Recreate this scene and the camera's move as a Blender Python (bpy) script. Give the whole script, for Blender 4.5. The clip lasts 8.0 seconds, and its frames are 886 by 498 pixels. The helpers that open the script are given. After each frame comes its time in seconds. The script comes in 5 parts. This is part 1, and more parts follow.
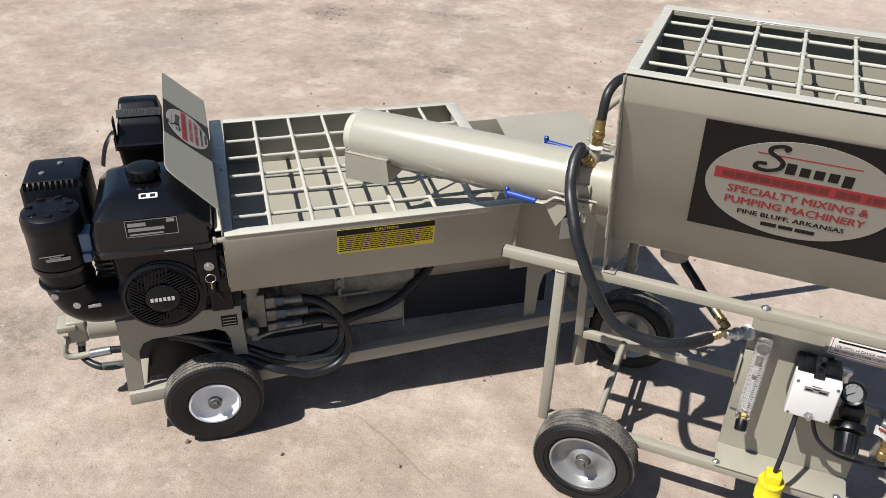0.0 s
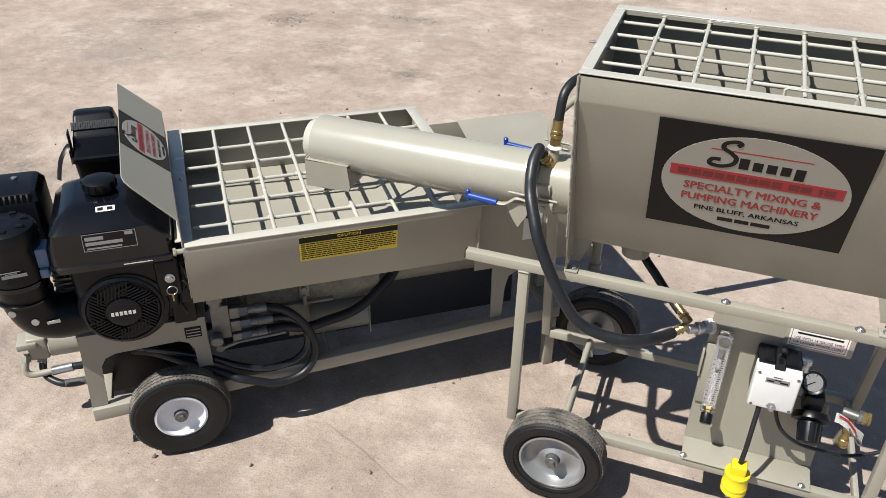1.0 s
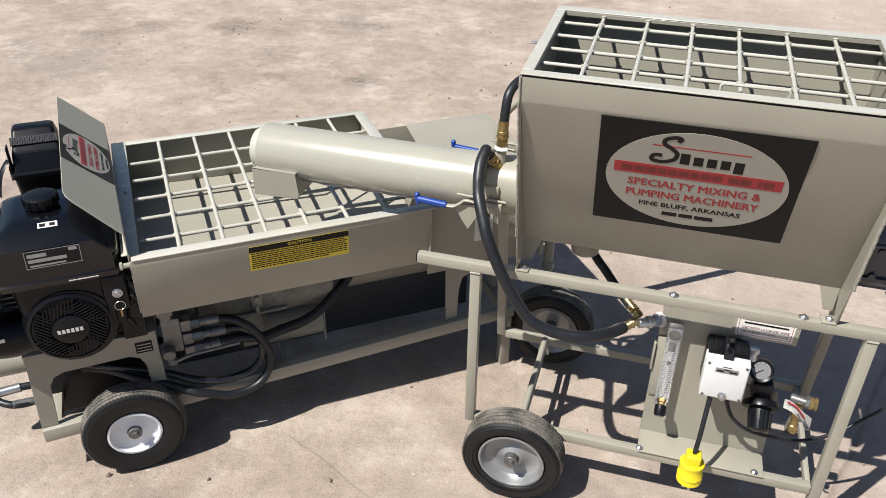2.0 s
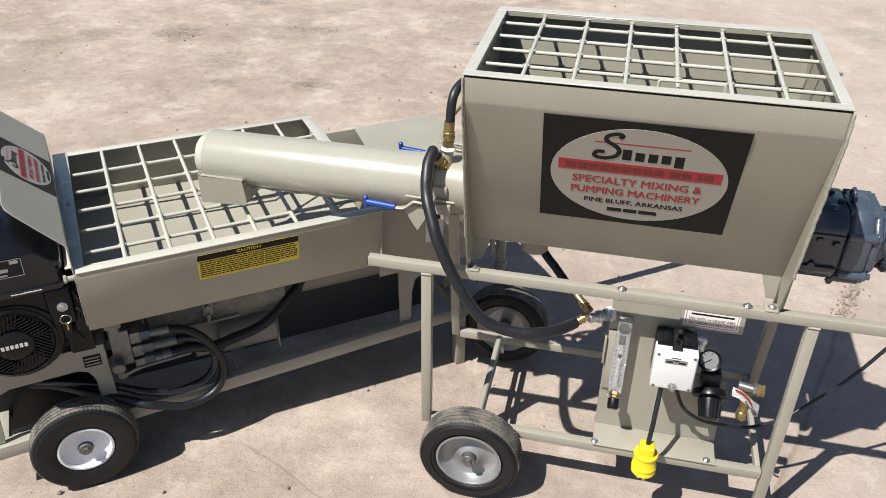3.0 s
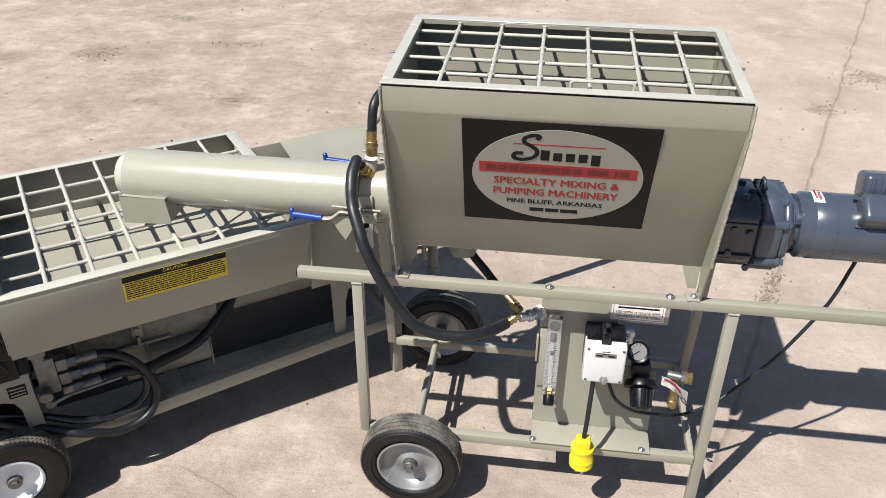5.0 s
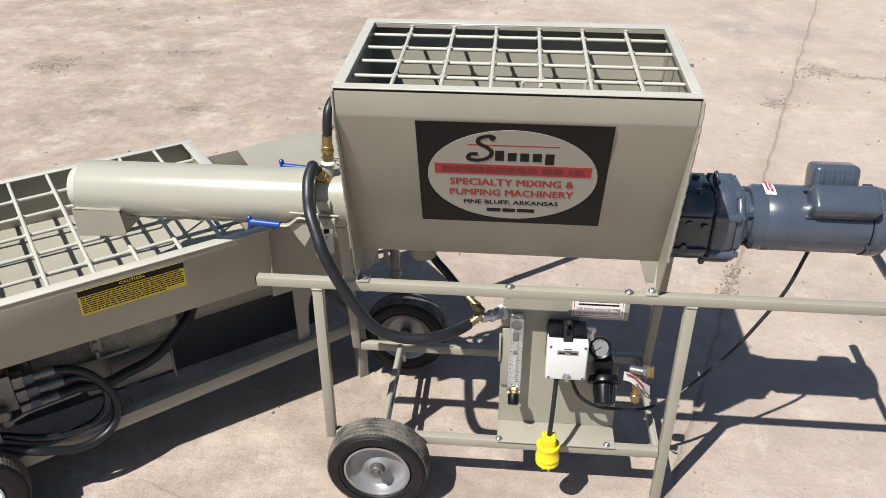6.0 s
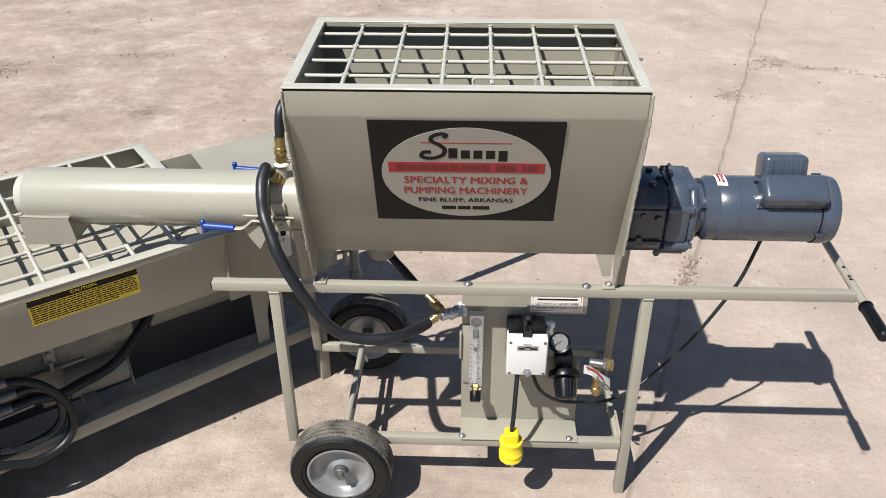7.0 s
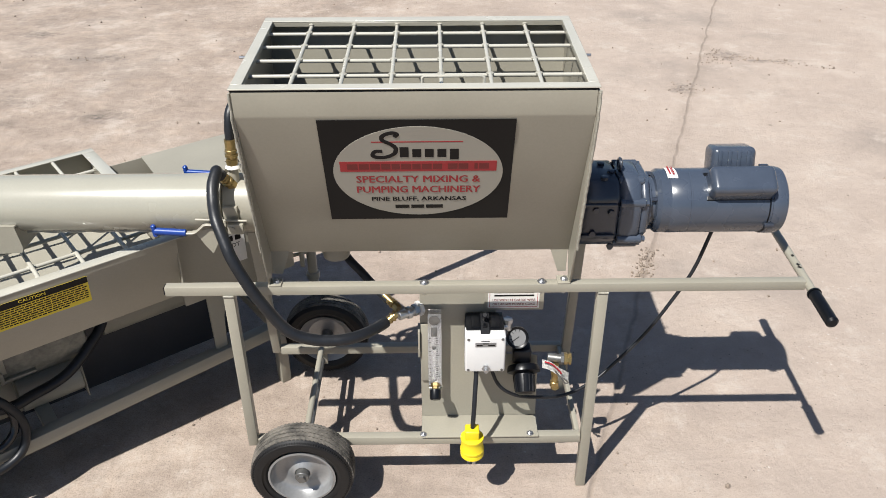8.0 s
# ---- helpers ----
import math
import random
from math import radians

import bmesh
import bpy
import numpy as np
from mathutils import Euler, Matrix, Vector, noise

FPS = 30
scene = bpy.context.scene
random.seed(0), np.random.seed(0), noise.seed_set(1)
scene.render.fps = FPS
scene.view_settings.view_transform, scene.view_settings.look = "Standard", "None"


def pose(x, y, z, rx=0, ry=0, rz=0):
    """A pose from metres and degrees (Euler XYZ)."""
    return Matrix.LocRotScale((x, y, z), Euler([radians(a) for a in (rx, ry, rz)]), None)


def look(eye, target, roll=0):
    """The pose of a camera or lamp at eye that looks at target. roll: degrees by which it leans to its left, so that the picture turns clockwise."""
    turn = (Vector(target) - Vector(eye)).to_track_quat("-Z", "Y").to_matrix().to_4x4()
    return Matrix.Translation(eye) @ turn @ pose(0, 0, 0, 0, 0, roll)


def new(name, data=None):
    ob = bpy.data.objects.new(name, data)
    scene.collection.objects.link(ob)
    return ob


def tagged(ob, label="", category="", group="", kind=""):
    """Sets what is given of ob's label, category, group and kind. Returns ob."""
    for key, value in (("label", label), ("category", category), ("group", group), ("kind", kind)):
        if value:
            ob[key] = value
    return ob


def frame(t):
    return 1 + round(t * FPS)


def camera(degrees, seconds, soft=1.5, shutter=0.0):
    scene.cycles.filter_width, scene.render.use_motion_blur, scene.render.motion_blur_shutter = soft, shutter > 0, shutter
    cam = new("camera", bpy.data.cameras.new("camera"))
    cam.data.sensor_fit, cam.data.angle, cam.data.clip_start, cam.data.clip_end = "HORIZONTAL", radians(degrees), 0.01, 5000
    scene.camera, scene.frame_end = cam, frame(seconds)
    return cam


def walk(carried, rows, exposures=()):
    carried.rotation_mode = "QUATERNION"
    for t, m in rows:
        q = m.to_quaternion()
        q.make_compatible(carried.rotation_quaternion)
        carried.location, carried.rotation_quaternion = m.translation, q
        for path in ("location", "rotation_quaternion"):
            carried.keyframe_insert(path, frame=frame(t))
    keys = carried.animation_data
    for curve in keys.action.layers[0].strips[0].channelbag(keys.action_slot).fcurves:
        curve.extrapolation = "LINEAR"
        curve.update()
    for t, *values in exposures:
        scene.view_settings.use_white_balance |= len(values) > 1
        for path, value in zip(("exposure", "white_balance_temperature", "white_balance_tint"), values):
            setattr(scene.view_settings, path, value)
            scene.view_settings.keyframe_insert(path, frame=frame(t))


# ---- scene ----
cam = camera(56.9, 8.0, soft=0.75)
PATH = [
    (0, (0.281, -1.823, 2.135), (-0.335, -0.264, 1.045), 1.7),
    (0.5, (0.292, -1.817, 2.133), (-0.292, -0.242, 1.048), 1.5),
    (1, (0.305, -1.813, 2.137), (-0.248, -0.225, 1.055), 1.2),
    (1.5, (0.317, -1.809, 2.138), (-0.194, -0.203, 1.06), 1.0),
    (3, (0.355, -1.808, 2.139), (-0.009, -0.156, 1.072), 0.9),
    (3.5, (0.365, -1.808, 2.141), (0.04, -0.147, 1.076), 0.9),
    (4, (0.373, -1.812, 2.14), (0.087, -0.14, 1.081), 0.9),
    (5.5, (0.409, -1.819, 2.143), (0.216, -0.123, 1.1), 0.1),
    (6, (0.423, -1.817, 2.141), (0.272, -0.115, 1.1), -0.1),
    (6.5, (0.436, -1.813, 2.141), (0.329, -0.11, 1.099), -0.2),
    (7, (0.447, -1.809, 2.139), (0.38, -0.105, 1.094), -0.2),
    (7.5, (0.459, -1.808, 2.139), (0.436, -0.104, 1.092), -0.2),
    (8, (0.473, -1.807, 2.139), (0.493, -0.104, 1.09), -0.2),
]
walk(cam, [(t, look(eye, target, roll)) for t, eye, target, roll in PATH], exposures=[(0.0, 0.79), (4.0, 0.88), (8.0, 0.79)])

# ---- world and sun ----
SUN_FROM = Vector((-0.405, -0.508, 1.0)).normalized()
world = bpy.data.worlds.new("sky")
scene.world = world
world.use_nodes = True
sky = world.node_tree.nodes.new("ShaderNodeTexSky")
sky.sky_type, sky.sun_disc, sky.ozone_density = "NISHITA", False, 3.0
sky.sun_elevation, sky.sun_rotation = math.asin(SUN_FROM.z), math.atan2(SUN_FROM.x, SUN_FROM.y)
world.node_tree.links.new(sky.outputs[0], world.node_tree.nodes["Background"].inputs[0])
world.node_tree.nodes["Background"].inputs[1].default_value = 0.05
sun = new("sun", bpy.data.lights.new("sun", "SUN"))
sun.data.energy, sun.data.angle, sun.data.color = 4.7, radians(0.55), (1.0, 0.97, 0.918)
sun.matrix_basis = look(SUN_FROM * 20, (0, 0, 0))


# ---- materials ----
def material(name, color, rough=0.5, metal=0.0, vary=0.1, scale=8.0, fine=120.0, bump=0.0, dirt=None, coat=0.0, spec=0.5):
    """A surface with blotches at one scale and grain at another, and a little relief."""
    m = bpy.data.materials.new(name)
    m.use_nodes = True
    nt = m.node_tree
    color = [c * 0.8 for c in color]
    b = nt.nodes["Principled BSDF"]
    b.inputs["Roughness"].default_value, b.inputs["Metallic"].default_value = rough, metal
    b.inputs["Coat Weight"].default_value, b.inputs["Coat Roughness"].default_value = coat, 0.12
    b.inputs["Specular IOR Level"].default_value = spec
    co = nt.nodes.new("ShaderNodeTexCoord")
    big, small = nt.nodes.new("ShaderNodeTexNoise"), nt.nodes.new("ShaderNodeTexNoise")
    for n, s, d in ((big, scale, 4), (small, fine, 2)):
        n.inputs["Scale"].default_value, n.inputs["Detail"].default_value = s, d
        nt.links.new(co.outputs["Object"], n.inputs["Vector"])
    add = nt.nodes.new("ShaderNodeMath")
    add.operation = "MULTIPLY_ADD"
    add.inputs[1].default_value = 0.45
    nt.links.new(small.outputs[0], add.inputs[0]), nt.links.new(big.outputs[0], add.inputs[2])
    ramp = nt.nodes.new("ShaderNodeValToRGB")
    ramp.color_ramp.elements[0].position, ramp.color_ramp.elements[1].position = 0.45, 1.0
    low = [c * 0.8 for c in dirt] if dirt else [c * (1 - vary) for c in color]
    ramp.color_ramp.elements[0].color = (*low, 1)
    ramp.color_ramp.elements[1].color = (*[min(1, c * (1 + vary * 0.6)) for c in color], 1)
    nt.links.new(add.outputs[0], ramp.inputs[0]), nt.links.new(ramp.outputs[0], b.inputs["Base Color"])
    rr = nt.nodes.new("ShaderNodeMapRange")
    rr.inputs["To Min"].default_value, rr.inputs["To Max"].default_value = max(0, rough - 0.08), min(1, rough + 0.1)
    nt.links.new(big.outputs[0], rr.inputs[0]), nt.links.new(rr.outputs[0], b.inputs["Roughness"])
    if bump:
        bp = nt.nodes.new("ShaderNodeBump")
        bp.inputs["Strength"].default_value, bp.inputs["Distance"].default_value = bump, 0.002
        nt.links.new(small.outputs[0], bp.inputs["Height"]), nt.links.new(bp.outputs[0], b.inputs["Normal"])
    return m


PAINT = material("beige enamel paint", (0.324, 0.305, 0.249), 0.38, vary=0.09, scale=5, fine=160, bump=0.06, coat=0.08)
WHITERIM = material("white painted steel rim", (0.85, 0.87, 0.90), 0.5, 0.0, vary=0.1, scale=15, bump=0.05)
GLOSSPAINT = material("glossy beige enamel", (0.36, 0.35, 0.292), 0.24, vary=0.06, scale=5, fine=160, bump=0.03, coat=0.3)
# the common beige paint, made paler to carry sun and sky glare
GRATE = material("glossy beige paint lightened for glare", (0.49, 0.474, 0.41), 0.24, vary=0.08, scale=9, fine=160, bump=0.05, coat=0.25)
WELD = material("painted weld bead", (0.36, 0.345, 0.29), 0.5, vary=0.2, scale=60, fine=300, bump=0.8)
BLACK = material("black plastic", (0.0042, 0.0050, 0.0072), 0.34, vary=0.3, bump=0.08, spec=0.26)
GLOSS = material("glossy black enamel", (0.003, 0.0036, 0.0052), 0.16, vary=0.3, coat=0.25, spec=0.35)
RUBBER = material("black hose rubber", (0.012, 0.014, 0.018), 0.42, vary=0.3, scale=30, bump=0.2, spec=0.4)
TYRE = material("black tyre rubber", (0.009, 0.009, 0.010), 0.5, vary=0.35, scale=25, bump=0.2, spec=0.35)
TREAD = material("dusty tread rubber", (0.175, 0.158, 0.135), 0.85, vary=0.5, scale=18, bump=0.4, dirt=(0.014, 0.014, 0.014))
# dark blue that puts the shade inside the pump frame into a colour
SHADEBLUE = material("dark blue standing in for shade", (0.035, 0.040, 0.050), 0.45, vary=0.2, scale=6)
RIM = material("grey painted steel rim", (0.33, 0.335, 0.34), 0.34, 0.5, vary=0.12, scale=15, bump=0.05)
ZINC = material("zinc plated steel", (0.55, 0.56, 0.58), 0.32, 0.9, vary=0.2, scale=40)
STEEL = material("dull steel", (0.22, 0.22, 0.215), 0.42, 0.7, vary=0.25, scale=40, bump=0.1)
BRASS = material("brass", (0.46, 0.34, 0.15), 0.32, 0.9, vary=0.25, scale=50)
BLUE = material("blue vinyl grip", (0.005, 0.045, 0.27), 0.35, vary=0.15)
MOTOR = material("slate blue motor enamel", (0.053, 0.068, 0.097), 0.26, vary=0.12, scale=12, bump=0.05, coat=0.35)
GEARBOX = material("dark slate cast iron enamel", (0.034, 0.042, 0.060), 0.3, vary=0.2, scale=14, bump=0.15, coat=0.3)
WHITE = material("white plastic", (0.72, 0.72, 0.715), 0.35, vary=0.04)
DIAL = material("grey-white dial face", (0.19, 0.19, 0.19), 0.4, vary=0.05)
LABEL = material("white label", (0.75, 0.74, 0.71), 0.45, vary=0.05)
YELLOW = material("yellow rubber", (0.80, 0.62, 0.015), 0.42, vary=0.08, bump=0.05)
CAUTION = material("yellow label film", (0.70, 0.55, 0.03), 0.4, vary=0.06)
INK = material("black print", (0.012, 0.011, 0.011), 0.45, vary=0.2, spec=0.15)
DARKSIGN = material("charcoal sign film", (0.016, 0.015, 0.0148), 0.42, vary=0.12, spec=0.10)
CREAM = material("cream sign film", (0.345, 0.33, 0.285), 0.42, vary=0.04)
RED = material("red print", (0.35, 0.016, 0.024), 0.42, vary=0.08)
BANDPRINT = material("dark red print", (0.16, 0.009, 0.011), 0.45, vary=0.2)
RUBBERDEEP = material("deep black slot", (0.002, 0.002, 0.002), 0.9, vary=0.1, spec=0.02)
HOSESHINE = material("glossy black hose", (0.015, 0.016, 0.019), 0.18, vary=0.3, scale=30)
# stains on the tank, plus a darker tone for the shade below the hopper
TANKPAINT = material("oil-stained beige enamel darkened for shade", (0.30, 0.29, 0.24), 0.5, vary=0.1, scale=6, fine=70, bump=0.1, dirt=(0.06, 0.058, 0.055))
STONE = material("tan pebble", (0.30, 0.24, 0.19), 0.85, vary=0.5, scale=3, fine=90)
SKYBLUE = material("blue steel", (0.10, 0.18, 0.30), 0.35, vary=0.15)


def clear_plastic():
    m = bpy.data.materials.new("clear acrylic")
    m.use_nodes = True
    b = m.node_tree.nodes["Principled BSDF"]
    b.inputs["Base Color"].default_value = (1.0, 1.0, 1.0, 1)
    b.inputs["Transmission Weight"].default_value, b.inputs["Roughness"].default_value, b.inputs["IOR"].default_value = 0.92, 0.04, 1.25
    return m


ACRYLIC = clear_plastic()


STAINS = ((-1.81, 3.42, 0.20, 0.17, 0.85), (-3.22, 4.25, 0.26, 0.26, 0.8), (-2.95, 5.29, 0.30, 0.14, 0.8), (-2.23, 4.63, 0.42, 0.14, 0.55), (-2.63, 3.72, 0.34, 0.22, 0.5), (-2.39, 3.30, 0.20, 0.12, 0.5), (-4.19, 3.75, 0.30, 0.2, 0.55), (-3.91, 4.05, 0.22, 0.16, 0.55), (-3.57, 1.33, 0.55, 0.24, 0.6), (-3.15, 1.72, 0.5, 0.10, 0.45), (-2.26, -0.07, 0.5, 0.2, 0.55), (2.30, 3.86, 0.15, 0.14, 0.75), (2.86, 4.62, 0.20, 0.16, 0.7), (3.15, 4.46, 0.30, 0.05, 0.7))


def ground_material():
    m = bpy.data.materials.new("weathered concrete yard")
    m.use_nodes = True
    nt, ln = m.node_tree, m.node_tree.links
    b = nt.nodes["Principled BSDF"]
    b.inputs["Roughness"].default_value, b.inputs["Specular IOR Level"].default_value = 0.88, 0.25
    co = nt.nodes.new("ShaderNodeTexCoord").outputs["Object"]

    def tex(kind, scale, detail=5, rough=0.6):
        n = nt.nodes.new(kind)
        n.inputs["Scale"].default_value = scale
        if kind == "ShaderNodeTexNoise":
            n.inputs["Detail"].default_value, n.inputs["Roughness"].default_value = detail, rough
        ln.new(co, n.inputs["Vector"])
        return n.outputs[0]

    def ramp(src, stops):
        r = nt.nodes.new("ShaderNodeValToRGB")
        for i, (p, c) in enumerate(stops):
            e = r.color_ramp.elements[i] if i < 2 else r.color_ramp.elements.new(p)
            e.position, e.color = p, (*c, 1)
        ln.new(src, r.inputs[0])
        return r.outputs[0]

    def mix(kind, fac, a, c):
        n = nt.nodes.new("ShaderNodeMix")
        n.data_type, n.blend_type = "RGBA", kind
        if isinstance(fac, float):
            n.inputs["Factor"].default_value = fac
        else:
            ln.new(fac, n.inputs["Factor"])
        for k, v in ((6, a), (7, c)):
            if isinstance(v, tuple):
                n.inputs[k].default_value = (*v, 1)
            else:
                ln.new(v, n.inputs[k])
        return n.outputs[2]

    base = ramp(tex("ShaderNodeTexNoise", 1.3, 8, 0.7), [(0.30, (0.218, 0.176, 0.145)), (0.46, (0.282, 0.230, 0.191)), (0.62, (0.350, 0.294, 0.248))])
    mottle = ramp(tex("ShaderNodeTexNoise", 5.5, 6, 0.68), [(0.34, (0.84, 0.83, 0.83)), (0.50, (1, 1, 1)), (0.66, (1.14, 1.12, 1.09))])
    base = mix("MULTIPLY", 0.8, base, mottle)
    fine = ramp(tex("ShaderNodeTexNoise", 14, 6, 0.75), [(0.30, (0.70, 0.67, 0.64)), (0.50, (1, 1, 1)), (0.72, (1.12, 1.12, 1.12))])
    col = mix("MULTIPLY", 0.7, base, fine)
    grit = ramp(tex("ShaderNodeTexNoise", 160, 3, 0.7), [(0.32, (0.62, 0.58, 0.55)), (0.50, (1, 1, 1)), (0.72, (1.15, 1.13, 1.1))])
    col = mix("MULTIPLY", 0.75, col, grit)
    sepx = nt.nodes.new("ShaderNodeSeparateXYZ")
    ln.new(co, sepx.inputs[0])
    side = nt.nodes.new("ShaderNodeMath")
    side.operation = "MULTIPLY_ADD"
    ln.new(tex("ShaderNodeTexNoise", 0.8, 6, 0.7), side.inputs[0])
    side.inputs[1].default_value = 2.5
    ln.new(sepx.outputs[0], side.inputs[2])
    clean = nt.nodes.new("ShaderNodeMapRange")
    clean.inputs["From Min"].default_value, clean.inputs["From Max"].default_value = 0.6, 3.2
    ln.new(side.outputs[0], clean.inputs[0])
    pale = nt.nodes.new("ShaderNodeMath")
    pale.operation = "MULTIPLY"
    pale.inputs[1].default_value = 0.6
    ln.new(clean.outputs[0], pale.inputs[0])
    col = mix("MIX", pale.outputs[0], col, (0.355, 0.297, 0.256))
    grey = ramp(tex("ShaderNodeTexNoise", 0.55, 6, 0.7), [(0.53, (0, 0, 0)), (0.68, (0.55, 0.55, 0.55))])
    col = mix("MIX", grey, col, (0.175, 0.152, 0.136))
    pits = ramp(tex("ShaderNodeTexVoronoi", 3.1), [(0.015, (0.8, 0.8, 0.8)), (0.06, (0, 0, 0))])
    pits_where = ramp(tex("ShaderNodeTexNoise", 1.7, 4), [(0.48, (0, 0, 0)), (0.58, (1, 1, 1))])
    col = mix("MIX", mix("MULTIPLY", 1.0, pits, pits_where), col, (0.10, 0.08, 0.065))
    specks = ramp(tex("ShaderNodeTexVoronoi", 46), [(0.06, (0.85, 0.85, 0.85)), (0.20, (0, 0, 0))])
    specks_where = ramp(tex("ShaderNodeTexNoise", 9, 5), [(0.53, (0, 0, 0)), (0.62, (1, 1, 1))])
    col = mix("MIX", mix("MULTIPLY", 1.0, specks, specks_where), col, (0.10, 0.08, 0.066))
    flecks = ramp(tex("ShaderNodeTexVoronoi", 27), [(0.07, (0.7, 0.7, 0.7)), (0.17, (0, 0, 0))])
    flecks_where = ramp(tex("ShaderNodeTexNoise", 4.1, 6, 0.7), [(0.54, (0, 0, 0)), (0.60, (1, 1, 1))])
    col = mix("MIX", mix("MULTIPLY", 1.0, flecks, flecks_where), col, (0.46, 0.42, 0.37))
    smear = ramp(tex("ShaderNodeTexNoise", 2.6, 9, 0.82), [(0.54, (0, 0, 0)), (0.62, (0.62, 0.62, 0.62))])
    col = mix("MIX", smear, col, (0.385, 0.335, 0.29))
    # the long crack, warped, with crumbled side spurs
    sep = nt.nodes.new("ShaderNodeSeparateXYZ")
    warp = nt.nodes.new("ShaderNodeTexNoise")
    warp.inputs["Scale"].default_value, warp.inputs["Detail"].default_value = 2.6, 9
    ln.new(co, warp.inputs["Vector"]), ln.new(co, sep.inputs[0])

    def calc(op, a, c=0.0, e=0.0):
        n = nt.nodes.new("ShaderNodeMath")
        n.operation = op
        for k, v in enumerate((a, c, e)):
            if isinstance(v, (int, float)):
                n.inputs[k].default_value = v
            else:
                ln.new(v, n.inputs[k])
        return n.outputs[0]

    off = calc("SUBTRACT", calc("SUBTRACT", sep.outputs[0], 0.951), calc("MULTIPLY", sep.outputs[1], 0.3665))
    off = calc("ABSOLUTE", calc("ADD", off, calc("MULTIPLY", calc("SUBTRACT", warp.outputs[0], 0.5), 0.085)))
    crack = ramp(off, [(0.002, (1, 1, 1)), (0.013, (0, 0, 0))])
    halo = ramp(off, [(0.0, (0.45, 0.45, 0.45)), (0.10, (0, 0, 0))])
    halo = mix("MULTIPLY", 1.0, halo, ramp(tex("ShaderNodeTexNoise", 5, 5), [(0.42, (0, 0, 0)), (0.62, (1, 1, 1))]))
    col = mix("MIX", halo, col, (0.20, 0.16, 0.128))
    col = mix("MIX", calc("MULTIPLY", crack, 0.33), col, (0.11, 0.088, 0.07))
    # a short hairline crack by the trailer
    hair = calc("SUBTRACT", calc("ADD", calc("MULTIPLY", sep.outputs[0], 0.443), calc("MULTIPLY", sep.outputs[1], 0.896)), -0.276)
    hair = calc("ABSOLUTE", calc("ADD", hair, calc("MULTIPLY", calc("SUBTRACT", warp.outputs[0], 0.5), 0.10)))
    along = calc("ABSOLUTE", calc("SUBTRACT", calc("ADD", calc("MULTIPLY", sep.outputs[0], 0.896), calc("MULTIPLY", sep.outputs[1], -0.443)), -0.516))
    hair = mix("MULTIPLY", 1.0, ramp(hair, [(0.001, (0.5, 0.5, 0.5)), (0.005, (0, 0, 0))]), ramp(along, [(0.16, (1, 1, 1)), (0.26, (0, 0, 0))]))
    col = mix("MIX", hair, col, (0.10, 0.08, 0.066))
    # oil and soot stains with ragged outlines
    rag = nt.nodes.new("ShaderNodeTexNoise")
    rag.inputs["Scale"].default_value, rag.inputs["Detail"].default_value, rag.inputs["Roughness"].default_value = 4.5, 7, 0.72
    ln.new(co, rag.inputs["Vector"])
    rubble = ramp(tex("ShaderNodeTexNoise", 24, 6, 0.8), [(0.44, (0.22, 0.22, 0.22)), (0.56, (1.0, 1.0, 1.0))])
    for sx, sy, rx, ry, dark in STAINS:
        dx = calc("DIVIDE", calc("SUBTRACT", sep.outputs[0], sx), rx)
        dy = calc("DIVIDE", calc("SUBTRACT", sep.outputs[1], sy), ry)
        d = calc("SQRT", calc("ADD", calc("MULTIPLY", dx, dx), calc("MULTIPLY", dy, dy)))
        d = calc("ADD", d, calc("MULTIPLY", calc("SUBTRACT", rag.outputs[0], 0.5), 3.2))
        blot = ramp(d, [(0.15, (dark, dark, dark)), (0.95, (0, 0, 0))])
        col = mix("MIX", mix("MULTIPLY", 1.0, blot, rubble), col, (0.088, 0.076, 0.068))
    ln.new(col, b.inputs["Base Color"])
    bp = nt.nodes.new("ShaderNodeBump")
    bp.inputs["Strength"].default_value, bp.inputs["Distance"].default_value = 0.6, 0.014
    h = calc("ADD", calc("MULTIPLY", tex("ShaderNodeTexNoise", 26, 8, 0.75), 0.8), calc("MULTIPLY", tex("ShaderNodeTexNoise", 5, 4), 1.2))
    ln.new(calc("SUBTRACT", h, calc("MULTIPLY", crack, 0.8)), bp.inputs["Height"]), ln.new(bp.outputs[0], b.inputs["Normal"])
    return m


GROUND = ground_material()

# ---- mesh tools ----
ORG = {}


def thing(name, base, label, category, group="", place=Matrix()):
    """An Empty at base (in the frame place) that parents its parts."""
    ob = new(name)
    ob.empty_display_size = 0.05
    ob.matrix_basis = place @ Matrix.Translation(base)
    ORG[ob] = Vector(base)
    return tagged(ob, label, category, group)


def part(name, bm, mat, parent, label="", sharp=38):
    me = bpy.data.meshes.new(name)
    bmesh.ops.recalc_face_normals(bm, faces=bm.faces)
    bmesh.ops.translate(bm, verts=bm.verts, vec=-ORG[parent])
    bm.to_mesh(me)
    bm.free()
    me.materials.append(mat)
    me.set_sharp_from_angle(angle=radians(sharp))
    ob = new(name, me)
    ob.parent = parent
    ORG[ob] = ORG[parent]
    return tagged(ob, label)


def join(*bms):
    out = bmesh.new()
    for b in bms:
        me = bpy.data.meshes.new("tmp")
        b.to_mesh(me)
        b.free()
        out.from_mesh(me)
        bpy.data.meshes.remove(me)
    return out


def moved(bm, m):
    bmesh.ops.transform(bm, matrix=m, verts=bm.verts)
    return bm


